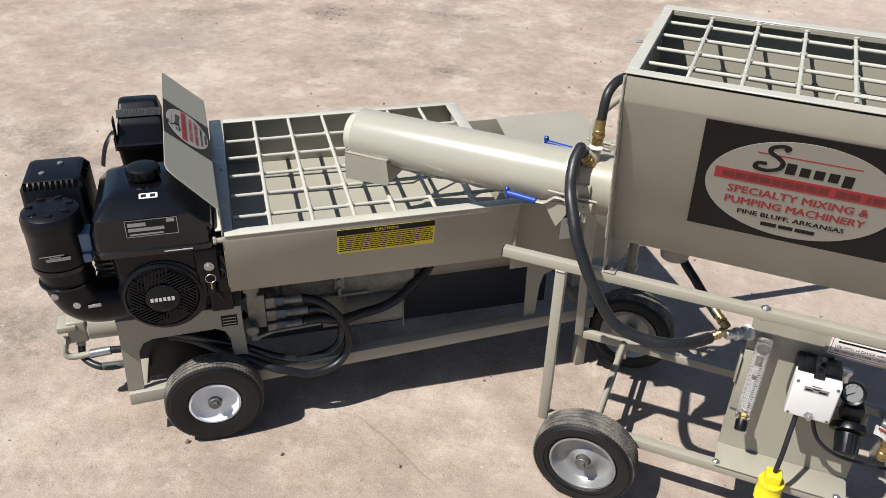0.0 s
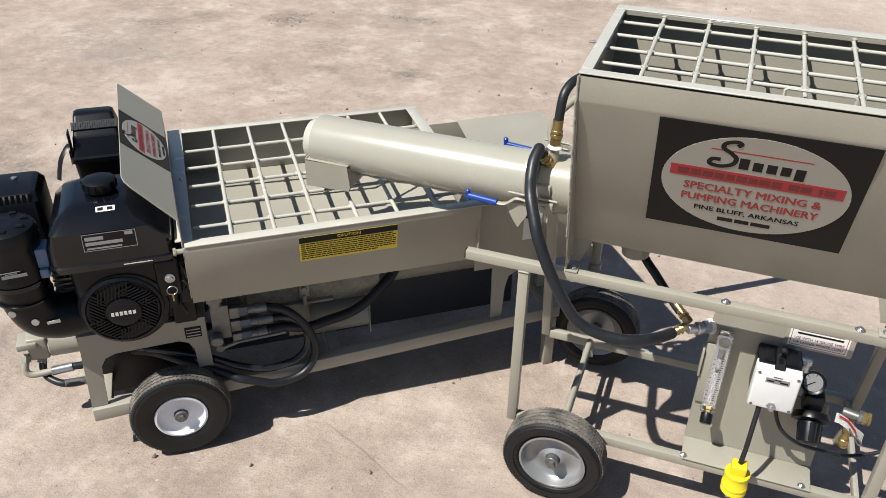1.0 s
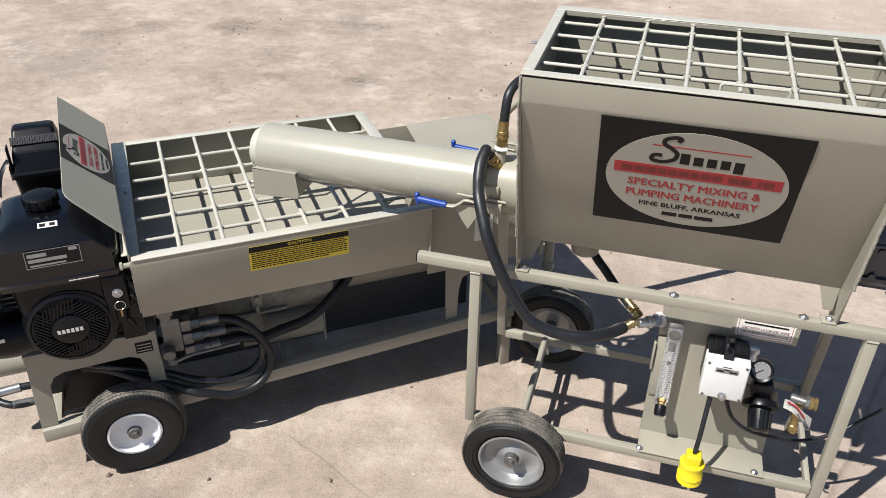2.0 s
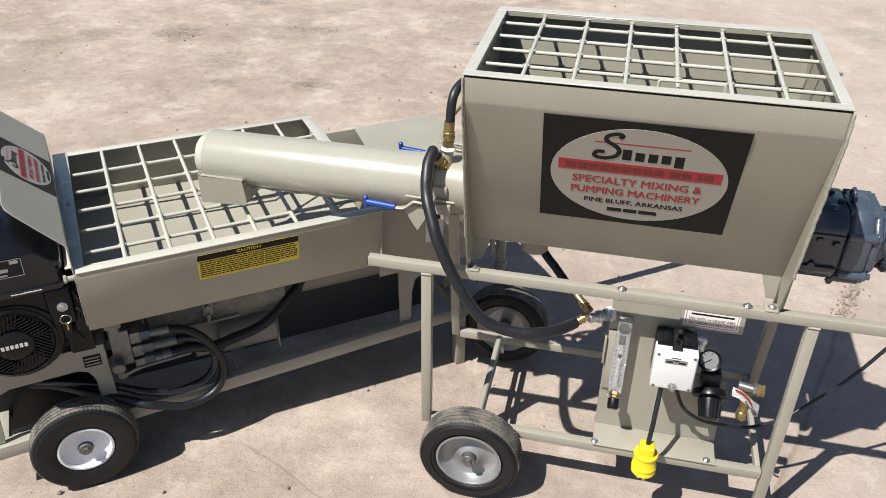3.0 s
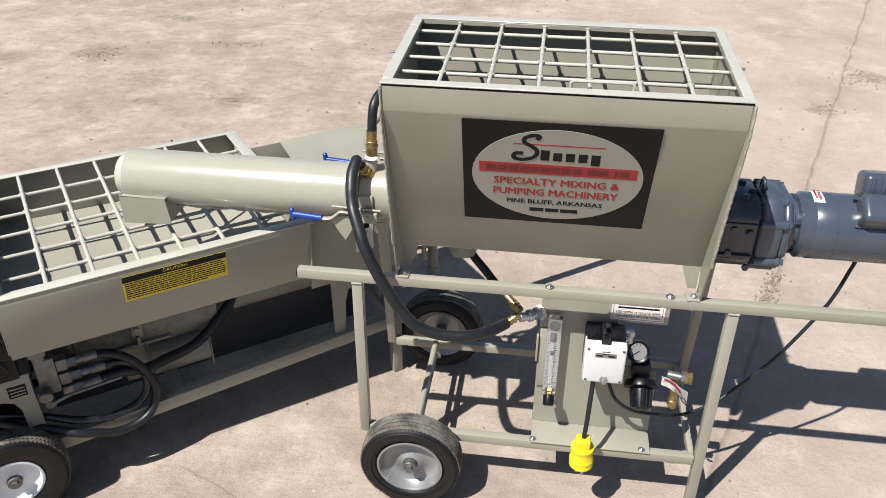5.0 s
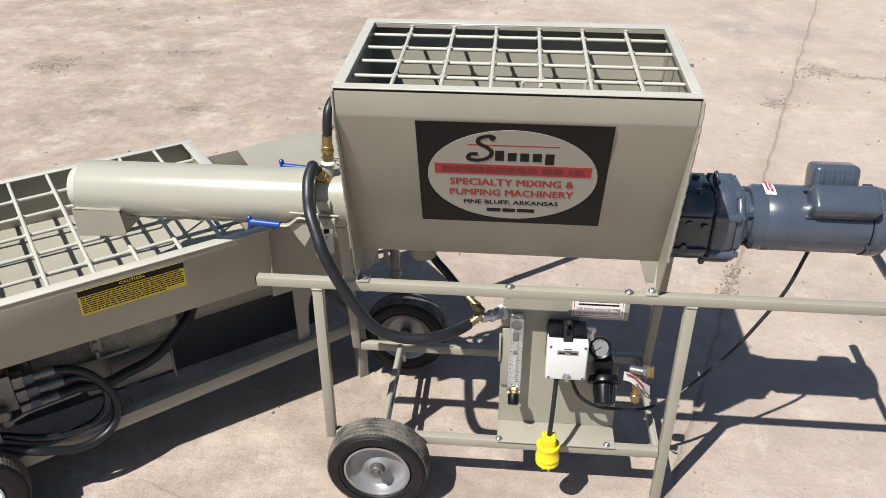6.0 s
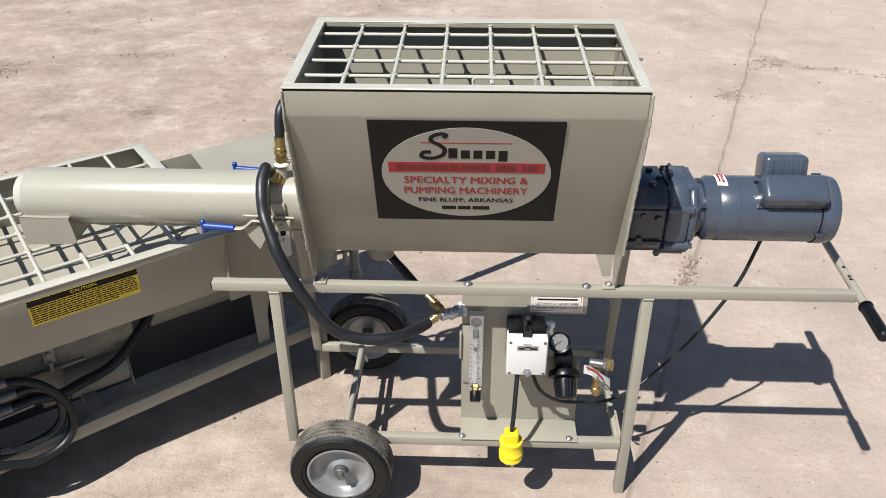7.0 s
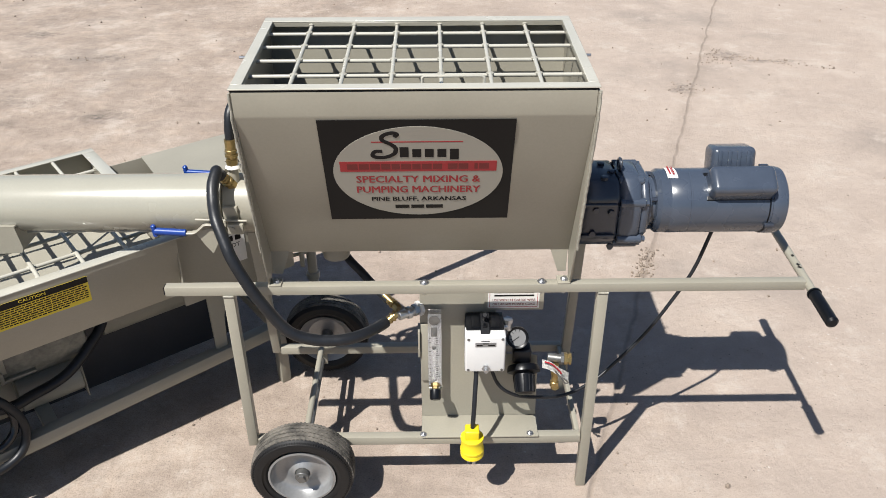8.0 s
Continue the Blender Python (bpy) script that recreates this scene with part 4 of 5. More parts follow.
def power_cord():
    t = thing("power_cord", (0.58, 0.06, 0.21), "short black cord hanging with a yellow twist-lock plug", "cord")
    part("cord", sweep([(0.596, 0.120, 0.528), (0.595, 0.110, 0.50), (0.592, 0.090, 0.46), (0.588, 0.064, 0.40), (0.584, 0.052, 0.345)], 0.0072, 12, 8), RUBBER, t)
    p = part("plug", box((0.561, 0.030, 0.300), (0.605, 0.070, 0.345), 0.005, 3), YELLOW, t, "bright yellow plug")
    part("plug_body", lathe([(0.028, 0.0), (0.036, 0.003), (0.036, 0.010), (0.034, 0.012), (0.035, 0.046), (0.0375, 0.049), (0.0375, 0.056), (0.035, 0.059), (0.037, 0.062), (0.037, 0.074), (0.033, 0.078), (0.028, 0.079)], (0.583, 0.050, 0.312), (0.02, 0, -1), 28), YELLOW, p)
    for dx, dy in ((-0.010, 0), (0.006, 0.009), (0.006, -0.009)):
        part("prong", box((0.584 + dx - 0.005, 0.05 + dy - 0.001, 0.198), (0.584 + dx + 0.005, 0.05 + dy + 0.001, 0.226), 0.0005), ZINC, p)
    c = thing("motor_cable", (1.0, 0.25, 0.33), "black electric cable sagging from the motor to the switch box", "cable")
    part("cable", sweep([(1.318, 0.325, 0.897), (1.31, 0.325, 0.86), (1.275, 0.31, 0.75), (1.223, 0.30, 0.646), (1.15, 0.29, 0.52), (1.065, 0.28, 0.412), (0.985, 0.25, 0.352), (0.895, 0.215, 0.330), (0.81, 0.18, 0.352), (0.73, 0.15, 0.386), (0.675, 0.14, 0.430), (0.648, 0.145, 0.485), (0.645, 0.15, 0.526)], 0.0058, 10, 8), RUBBER, c)


def air_regulator():
    t = thing("pressure_regulator", (0.74, 0.18, 0.42), "black pressure regulator with a round dial gauge", "regulator")
    g = Vector((0.724, 0.182, 0.592))
    gd = Vector((-0.05, -0.86, 0.5)).normalized()
    ga = part("gauge_case", lathe([(0.020, -0.026), (0.030, -0.022), (0.033, -0.004), (0.035, 0.0), (0.034, 0.006), (0.0265, 0.001)], g, gd, 32), BLACK, t, "black gauge case")
    part("dial", cyl(g + gd * 0.0012, g + gd * 0.002, 0.0255, n=32), DIAL, ga, "white dial")
    gm = frame_of(g + gd * 0.0022, (1, 0, 0), (0, 0.5, 0.86))
    part("dial_marks", join(*[moved(box((-0.0007, 0.018, 0), (0.0007, 0.025, 0.0004), 0), gm @ Matrix.Rotation(radians(-135 + 30 * i), 4, "Z")) for i in range(10)]), INK, ga)
    part("needle", moved(box((-0.001, -0.006, 0.0006), (0.001, 0.025, 0.0012), 0), gm @ Matrix.Rotation(radians(125), 4, "Z")), INK, ga)
    part("body", join(box((0.712, 0.172, 0.495), (0.770, PY - 0.001, 0.548), 0.008, 3), cyl((0.735, 0.2, 0.55), (0.73, 0.195, 0.58), 0.014)), BLACK, t)
    k = Vector((0.748, 0.182, 0.468))
    kd = Vector((0.03, -0.72, -0.62)).normalized()
    part("bonnet_ring", lathe([(0.034, -0.014), (0.048, -0.010), (0.052, 0.0), (0.052, 0.010), (0.038, 0.015)], k, kd, 28), BLACK, t)
    for i in range(13):
        a = 2 * math.pi * i / 13
        _, ka, kb = basis(kd)
        side = ka * math.cos(a) + kb * math.sin(a)
        part("knob_rib", cyl(k + side * 0.0325 + kd * 0.022, k + side * 0.029 + kd * 0.072, 0.0032, n=6), BLACK, t)
    part("knob", lathe([(0.030, 0.014), (0.034, 0.018), (0.033, 0.040), (0.031, 0.058), (0.029, 0.074), (0.020, 0.080), (0.008, 0.080)], k, kd, 26), BLACK, t, "ribbed black knob")


def ball_valve():
    t = thing("ball_valve", (0.85, 0.18, 0.40), "brass and zinc ball valve with a white paper tag", "valve")
    part("body", join(cyl((0.822, 0.19, 0.509), (0.868, 0.18, 0.509), 0.013, edge=0.002), cyl((0.862, 0.181, 0.510), (0.872, 0.18, 0.510), 0.020, n=6)), STEEL, t)
    part("end_nut", lathe([(0.019, 0), (0.019, 0.01), (0.0165, 0.011), (0.0165, 0.014), (0.019, 0.015), (0.019, 0.022), (0.012, 0.023)], (0.872, 0.180, 0.510), (1, -0.05, 0), 8), BRASS, t, "brass hex nut")
    part("drain_leg", join(cyl((0.846, 0.172, 0.495), (0.846, 0.165, 0.420), 0.0105), cyl((0.846, 0.166, 0.432), (0.846, 0.164, 0.412), 0.0145, n=8, edge=0.002), cyl((0.846, 0.171, 0.472), (0.846, 0.169, 0.458), 0.0145, n=6)), BRASS, t, "brass outlet leg")
    part("drain_tip", lathe([(0.012, 0), (0.0135, 0.005), (0.010, 0.010)], (0.848, 0.163, 0.412), (0.1, -0.1, -1), 12), BRASS, t)
    tag = bmesh.new()
    rows = []
    for i in range(9):
        f = i / 8
        rows.append([tag.verts.new((0.800 + 0.085 * f, 0.152 - 0.012 * math.sin(f * 3.1) - 0.01 * j, 0.530 - 0.055 * f * f - 0.026 * j + 0.003 * math.sin(f * 7))) for j in (0, 1)])
    for a, b in zip(rows, rows[1:]):
        tag.faces.new((a[0], b[0], b[1], a[1]))
    bmesh.ops.solidify(tag, geom=tag.faces, thickness=0.0008)
    part("tag", tag, LABEL, t, "curled white paper tag")
    part("lever", sweep([(0.806, 0.139, 0.531), (0.828, 0.133, 0.526), (0.850, 0.128, 0.506), (0.858, 0.127, 0.494)], 0.0026, 8, 6), RED, t, "thin red lever")
    part("clip", sweep([(0.838, 0.125, 0.506), (0.850, 0.121, 0.490), (0.868, 0.120, 0.478), (0.880, 0.122, 0.462), (0.872, 0.124, 0.458), (0.860, 0.124, 0.476)], 0.0024, 6, 5), STEEL, t)


discharge_tube()
water_hoses()
gear_motor()
control_panel()
flow_meter()
switch_box()
power_cord()
air_regulator()
ball_valve()


# ---- pump trailer ----
PUMP = pose(-1.063, -0.175, 0, 0, 0, 37.2)
PL, PW, PZ = 0.92, 0.84, 0.84


def rail_z(u):
    """The underside of the trailer's side rails, which climb toward the outlet end."""
    return 0.166 + 0.052 * u


def pump_trailer():
    t = thing("pump_trailer", (0.4, 0.4, 0), "low beige steel pump frame on pneumatic wheels", "trailer", place=PUMP)
    for v in (0.105, 0.700):
        rail = box((-0.385, v, 0.0), (1.30, v + 0.045, 0.050), 0.003)
        for p in rail.verts:
            p.co.z += rail_z(p.co.x)
        part("side_rail", rail, PAINT, t)
    for u in (-0.372, 0.42, 1.255):
        part("cross_member", box((u, 0.151, rail_z(u) + 0.003), (u + 0.045, 0.699, rail_z(u) + 0.046), 0.003), PAINT, t)
    arch = [(-0.386, 0.198), (-0.334, 0.200), (-0.325, 0.360), (-0.308, 0.392), (-0.275, 0.406), (-0.075, 0.412), (-0.045, 0.398), (-0.030, 0.365), (-0.026, 0.216), (0.022, 0.218), (0.015, 0.488), (-0.372, 0.488)]
    for v in (0.120, 0.735):
        part("engine_stand", prism(arch, "y", v, v + 0.006, 0.0008), PAINT, t, "arched engine stand plate")
    part("engine_deck", box((-0.376, 0.118, 0.4885), (0.018, 0.745, 0.4945), 0.0015), PAINT, t, "flat engine deck")
    for u in (-0.376, 0.012):
        part("stand_side", box((u, 0.127, 0.40), (u + 0.005, 0.734, 0.488), 0.001), PAINT, t)
    lab = part("label", box((-0.052, 0.1185, 0.418), (0.000, 0.1195, 0.461), 0), INK, t, "small black warning label")
    part("print_bars", join(*[box((-0.048, 0.1178, 0.424 + 0.012 * i), (-0.004, 0.1184, 0.428 + 0.012 * i), 0) for i in range(3)]), RIM, lab)
    leg = [(1.024, 0.270), (1.068, 0.272), (1.072, 0.40), (1.085, 0.45), (1.13, 0.475), (1.25, 0.478), (1.25, 0.545), (1.020, 0.545)]
    for v in (0.125, 0.712):
        part("pump_stand", prism(leg, "y", v, v + 0.008, 0.001), PAINT, t, "arched pump stand plate")
    part("stand_top", box((0.985, 0.145, 0.536), (1.25, 0.699, 0.545), 0.001), PAINT, t)
    for u, v in ((1.252, 0.107), (1.252, 0.70)):
        part("foot", box((u, v, 0.0), (u + 0.04, v + 0.04, rail_z(u) - 0.001), 0.004), PAINT, t)
    part("axle", cyl((-0.108, 0.02, 0.165), (-0.108, 0.83, 0.165), 0.0095), STEEL, t)
    for v in (0.141, 0.72):
        part("axle_bracket", box((-0.14, v - 0.012, 0.128), (-0.076, v - 0.024, 0.20), 0.002), PAINT, t)
    wheel(t, (-0.108, 0.066, 0.165), (0, -1, 0), rim_r=0.082, rim_mat=WHITERIM, width=0.092, deep=0.15)
    wheel(t, (-0.108, 0.795, 0.165), (0, 1, 0), rim_r=0.082, rim_mat=WHITERIM, width=0.092, deep=0.15)
    # sheet coloured as shade; it also hides sunlit ground behind the hoses
    part("shade_plate", box((0.05, 0.47, 0.060), (1.254, 0.476, 0.60), 0.001), SHADEBLUE, t, "inner side sheet coloured dark for the shade in the frame")
    part("tow_bar", join(box((1.262, 0.245, rail_z(1.26) + 0.051), (1.300, 0.283, 0.60), 0.003), box((1.302, 0.246, 0.560), (2.32, 0.282, 0.596), 0.003)), PAINT, t, "straight square tow bar")
    part("guard_plate", box((0.44, 0.30, 0.248), (0.60, 0.698, 0.253), 0.001), PAINT, t)
    return t


def pump_hopper():
    t = thing("pump_hopper", (0.46, 0.42, 0.546), "wide shallow beige pump hopper with a safety grate", "hopper", place=PUMP)
    zb = 0.636
    lean = lambda z: (PZ - z) * 0.117
    part("front_sheet", prism([(0.0, PZ - 0.0045), (0.0, PZ - 0.022), (lean(0.619), 0.619), (0.055, 0.619), (0.055, 0.623), (lean(0.623) + 0.004, 0.623), (0.004, PZ - 0.022), (0.004, PZ - 0.0045)], "x", -0.004, PL, 0.0006), PAINT, t, "front sheet leaning in toward its lower edge")
    part("back_sheet", box((-0.004, PW - 0.004, zb), (PL, PW, PZ - 0.0045), 0.001), PAINT, t)
    part("left_sheet", box((-0.0085, 0.028, zb), (-0.0045, PW - 0.0042, PZ - 0.0045), 0.001), PAINT, t)
    part("right_sheet", box((PL - 0.004, 0.0042, zb), (PL, PW - 0.0042, PZ - 0.0045), 0.001), PAINT, t)
    rim = part("rim_frame", join(box((-0.026, 0.0362, PZ - 0.004), (0.024, PW + 0.002, PZ), 0.001), box((0.0, -0.002, PZ - 0.004), (PL + 0.012, 0.036, PZ), 0.001), box((0.0242, PW - 0.030, PZ - 0.004), (PL + 0.012, PW + 0.002, PZ), 0.001), box((PL - 0.032, 0.0362, PZ - 0.004), (PL + 0.012, PW - 0.0302, PZ), 0.001)), GRATE, t, "flat bar rim")
    part("bolt", hexbolt((0.006, 0.43, PZ), (0, 0, 1), 0.006, 0.004), ZINC, rim)
    part("floor_sheet", prism([(0.002, 0.655), (0.70, 0.638), (0.905, 0.745), (0.905, 0.741), (0.70, 0.634), (0.002, 0.651)], "y", 0.032, PW - 0.005), PAINT, t, "hopper floor sheet rising at the outlet end")
    grate = part("grate", cyl((0.004, 0.037, PZ - 0.012), (PL - 0.033, 0.037, PZ - 0.012), 0.004, n=8), GRATE, t, "welded beige round-bar safety grate")
    for i in range(6):
        u = 0.138 + 0.1285 * i
        part("grate_bar", cyl((u, 0.020, PZ - 0.008), (u, PW - 0.020, PZ - 0.008), 0.0068, n=10), GRATE, grate)
    for i in range(5):
        v = 0.127 + 0.1365 * i
        part("grate_bar", cyl((0.030, v, PZ - 0.016), (PL - 0.02, v, PZ - 0.016), 0.0062, n=10), GRATE, grate)
        part("end_weld", lathe([(0.001, -0.008), (0.010, -0.003), (0.010, 0.004), (0.001, 0.009)], (PL - 0.028, v, PZ - 0.012), (0, 0, 1), 8), WELD, grate)
    for i in range(6):
        for j in range(5):
            part("tack_weld", lathe([(0.001, -0.008), (0.013, -0.003), (0.013, 0.002), (0.001, 0.008)], (0.138 + 0.1285 * i, 0.127 + 0.1365 * j, PZ - 0.012), (0, 0, 1), 8), GRATE, grate)
    pm = frame_of((0.486, lean(0.770) - 0.0022, 0.768), (1, 0, 0), (0, -0.117, 1))
    lab = part("caution_label", plate_on(pm, -0.155, -0.046, 0.155, 0.046, 0.0003, 0.0012), CAUTION, t, "yellow caution label with black heading")
    part("heading", plate_on(pm, -0.1548, 0.024, 0.1548, 0.0458, 0.0012, 0.0016), INK, lab)
    part("lettering", lettering("CAUTION", 0.0145, pm @ Matrix.Translation((0, 0.035, 0.0018)), 0.0003, wide=1.15), CAUTION, lab)
    random.seed(7)
    rows = []
    for i in range(8):
        x, y = -0.150, 0.0185 - 0.0078 * i
        while x < 0.14 - (0.06 if i == 7 else 0):
            w = random.uniform(0.008, 0.022)
            rows.append(plate_on(pm, x, y - 0.0021, min(x + w, 0.150), y + 0.0019, 0.0012, 0.0015))
            x += w + 0.0022
    tagged(part("small_print", join(*rows), INK, lab), kind="stuff")
    part("hinge_bolt", join(cyl((-0.03, 0.012, PZ - 0.02), (0.0, 0.012, PZ - 0.02), 0.008, n=8), cyl((-0.034, 0.012, PZ - 0.02), (-0.026, 0.012, PZ - 0.02), 0.012, n=6)), PAINT, t)
    # splash guard with the oval sign
    a, w, v1, v2 = radians(43.5), 0.181, 0.019, 0.846
    gm = frame_of((-0.019, (v1 + v2) / 2, 0.918), (-0.035, 1, 0), (-math.cos(a), 0, math.sin(a)))
    L = (v2 - v1) / 2
    poly = [(-L, 0.0), (L, 0.0), (L + 0.002, w - 0.02), (L - 0.002, w - 0.006), (L - 0.014, w), (-L + 0.085, w), (-L + 0.060, w - 0.008), (-L + 0.045, w - 0.030)]
    g = part("splash_guard", moved(prism(poly, "z", -0.003, 0.0, 0.0006), gm), PAINT, t, "raised beige splash guard plate")
    wall = prism([(v1, 0.841), (PW - 0.002, 0.841), (PW - 0.002, 0.917), (v1, 0.917)], "x", -0.0215, -0.0185)
    for p in wall.verts:
        p.co.x -= 0.035 * (p.co.y - (v1 + v2) / 2)
    part("guard_flange", wall, PAINT, g)
    sign_plate(g, gm @ Matrix.Translation((0.035, w * 0.5, 0.0)), 0.262, 0.180)
    return t


pump_trailer()
pump_hopper()


def rounded_loft(levels, n=8):
    """Stacked rounded rectangles: (z, x0, y0, x1, y1, corner radius)."""
    bm = bmesh.new()
    rings = []
    for z, x0, y0, x1, y1, r in levels:
        ring = []
        for cx, cy, a0 in ((x1 - r, y1 - r, 0), (x0 + r, y1 - r, 90), (x0 + r, y0 + r, 180), (x1 - r, y0 + r, 270)):
            for i in range(n):
                a = radians(a0 + 90 * i / (n - 1))
                ring.append(bm.verts.new((cx + r * math.cos(a), cy + r * math.sin(a), z)))
        rings.append(ring)
    for p, q in zip(rings, rings[1:]):
        for i in range(len(p)):
            j = (i + 1) % len(p)
            bm.faces.new((p[i], p[j], q[j], q[i])).smooth = True
    bm.faces.new(rings[0])
    bm.faces.new(rings[-1])
    return bm


def discharge_box():
    t = thing("pump_housing", (1.15, 0.4, 0.545), "beige sheet-steel pump housing beside the hopper", "housing", place=PUMP)
    part("front_sheet", box((0.925, 0.055, 0.546), (1.335, 0.059, 0.800), 0.001), PAINT, t)
    part("end_sheet", prism([(0.0592, 0.546), (0.735, 0.546), (0.735, 0.760), (0.62, 0.800), (0.0592, 0.800)], "x", 1.331, 1.335), PAINT, t)
    part("back_sheet", box((0.925, 0.731, 0.546), (1.330, 0.735, 0.797), 0.001), PAINT, t)
    part("top_sheet", prism([(0.933, 0.053), (1.425, 0.053), (1.425, 0.728), (1.075, 0.728), (1.060, 0.56), (0.933, 0.50)], "z", 0.8005, 0.8045), PAINT, t, "flat beige top sheet")
    part("end_flange", box((1.421, 0.10, 0.74), (1.425, 0.62, 0.80), 0.001), PAINT, t)
    lm = frame_of((1.118, 0.0545, 0.700), (1, 0, 0), (0, 0, 1))
    lab = part("label", plate_on(lm, -0.022, -0.055, 0.045, 0.055, 0.0002, 0.001), LABEL, t, "white label with black letters")
    part("lettering", lettering("DT", 0.022, lm @ Matrix.Translation((0.012, 0.012, 0.0012)), 0.0003), INK, lab)
    part("print_bar", join(plate_on(lm, -0.016, 0.03, 0.004, 0.05, 0.001, 0.0014), plate_on(lm, 0.012, 0.03, 0.032, 0.05, 0.001, 0.0014)), INK, lab)
    part("label", plate_on(lm, 0.062, 0.0, 0.084, 0.035, 0.0002, 0.001), LABEL, t, "small white label")
    s = thing("outlet_post", (1.49, 0.22, 0), "beige pipe post with a collar beside the pump", "post", place=PUMP)
    part("pipe", cyl((1.49, 0.22, 0.0), (1.49, 0.22, 0.62), 0.019, n=18), PAINT, s)
    part("collar", cyl((1.49, 0.22, 0.345), (1.49, 0.22, 0.375), 0.026, n=18, edge=0.003), PAINT, s)
    part("arm", cyl((1.34, 0.20, 0.50), (1.47, 0.22, 0.47), 0.007, n=10), PAINT, s)
    part("arm", cyl((1.44, 0.2, 0.43), (1.44, 0.2, 0.60), 0.010, n=10), PAINT, s)
    return t


def engine():
    t = thing("gasoline_engine", (-0.2, 0.22, 0.495), "black air-cooled gasoline engine bolted on the deck", "engine", place=PUMP)
    part("crankcase", join(box((-0.31, 0.13, 0.496), (-0.06, 0.40, 0.66), 0.015, 3), box((-0.34, 0.15, 0.4955), (-0.04, 0.38, 0.52), 0.006)), BLACK, t)
    part("cylinder_fins", join(*[box((-0.40, 0.15, 0.60 + 0.018 * i), (-0.29, 0.36, 0.608 + 0.018 * i), 0.002) for i in range(9)]), STEEL, t, "finned cylinder")
    part("blower_housing", join(lathe([(0.132, 0.12), (0.136, 0.095), (0.134, 0.03), (0.124, 0.012), (0.112, 0.008)], (-0.200, 0.025, 0.630), (0, 1, 0), 48), rounded_loft([(0.60, -0.325, 0.045, -0.045, 0.20, 0.03), (0.78, -0.335, 0.040, -0.035, 0.20, 0.03)])), BLACK, t, "black blower housing")
    rec = part("recoil_cover", lathe([(0.118, 0.014), (0.116, 0.004), (0.108, 0.0), (0.104, 0.004), (0.05, 0.002), (0.05, -0.006), (0.046, -0.009), (0.01, -0.010)], (-0.205, 0.024, 0.632), (0, 1, 0), 48), BLACK, t, "round slotted recoil starter cover")
    for i in range(6):
        for j in range(9):
            c = -0.044 + 0.011 * j
            sl = box((0.050, -0.006, -0.0021), (0.102 - 0.14 * abs(c), 0.004, 0.0021), 0.0)
            sl = moved(sl, Matrix.Rotation(radians(60 * i + 12), 4, "Y") @ Matrix.Translation((0, 0, c)) @ Matrix.Translation((0.07, 0, 0)) @ Matrix.Rotation(0.5, 4, "Y") @ Matrix.Translation((-0.07, 0, 0)))
            part("slat", moved(sl, Matrix.Translation((-0.205, 0.0225, 0.632))), BLACK, rec)
    rm = frame_of((-0.205, 0.0135, 0.632), (1, 0, 0), (0, 0, 1))
    part("badge_bars", join(*[plate_on(rm, -0.036 + 0.0123 * i, -0.0065, -0.0275 + 0.0123 * i, 0.0065, 0.0, 0.0008) for i in range(6)]), LABEL, rec, "pale badge bars")
    tank = rounded_loft([(0.776, -0.355, 0.060, -0.040, 0.33, 0.03), (0.786, -0.374, 0.028, -0.022, 0.345, 0.035), (0.806, -0.378, 0.022, -0.018, 0.348, 0.035), (0.810, -0.372, 0.028, -0.024, 0.342, 0.035), (0.866, -0.366, 0.033, -0.034, 0.340, 0.024), (0.906, -0.358, 0.040, -0.074, 0.338, 0.022), (0.936, -0.330, 0.082, -0.108, 0.325, 0.026), (0.950, -0.300, 0.120, -0.128, 0.305, 0.03), (0.953, -0.285, 0.135, -0.140, 0.295, 0.03)], 5)
    tk = part("fuel_tank", tank, GLOSS, t, "glossy black fuel tank", 20)
    cap = part("fuel_cap", lathe([(0.034, 0), (0.036, 0.016), (0.046, 0.020), (0.048, 0.026), (0.046, 0.048), (0.036, 0.053), (0.01, 0.054)], (-0.214, 0.205, 0.940), (0, 0, 1), 40, lambda k, i: 0.0), BLACK, tk, "round black fuel cap")
    for i in range(14):
        a = 2 * math.pi * i / 14
        part("cap_rib", cyl((-0.214 + 0.046 * math.cos(a), 0.205 + 0.046 * math.sin(a), 0.963), (-0.214 + 0.046 * math.cos(a), 0.205 + 0.046 * math.sin(a), 0.987), 0.0045, n=6), BLACK, cap)
    nm = frame_of((-0.196, 0.0320, 0.878), (1, 0, 0), (0, 0.15, 1))
    nl = part("name_plate", plate_on(nm, -0.075, -0.026, 0.070, 0.026, 0.0005, 0.0014), INK, tk, "black name plate with silver rim")
    part("silver_rim", join(*[plate_on(nm, a, b, c, d, 0.0014, 0.0019) for a, b, c, d in ((-0.075, 0.0242, 0.07, 0.026), (-0.075, -0.026, 0.07, -0.0242), (-0.075, -0.0241, -0.0732, 0.0241), (0.0682, -0.0241, 0.07, 0.0241))]), RIM, nl)
    part("name_bars", join(*[plate_on(nm, a, b, c, d, 0.0014, 0.002) for a, b, c, d in ((-0.068, 0.006, -0.018, 0.017), (-0.068, -0.009, 0.032, 0.001), (0.040, 0.012, 0.062, 0.022), (-0.066, -0.021, 0.028, -0.016))]), RIM, nl)
    wm = frame_of((-0.200, 0.1005, 0.9438), (1, 0, 0), (0, 0.94, 0.35))
    ws = part("warning_label", plate_on(wm, -0.026, -0.010, 0.026, 0.010, 0.0008, 0.0016), LABEL, tk, "small white warning label")
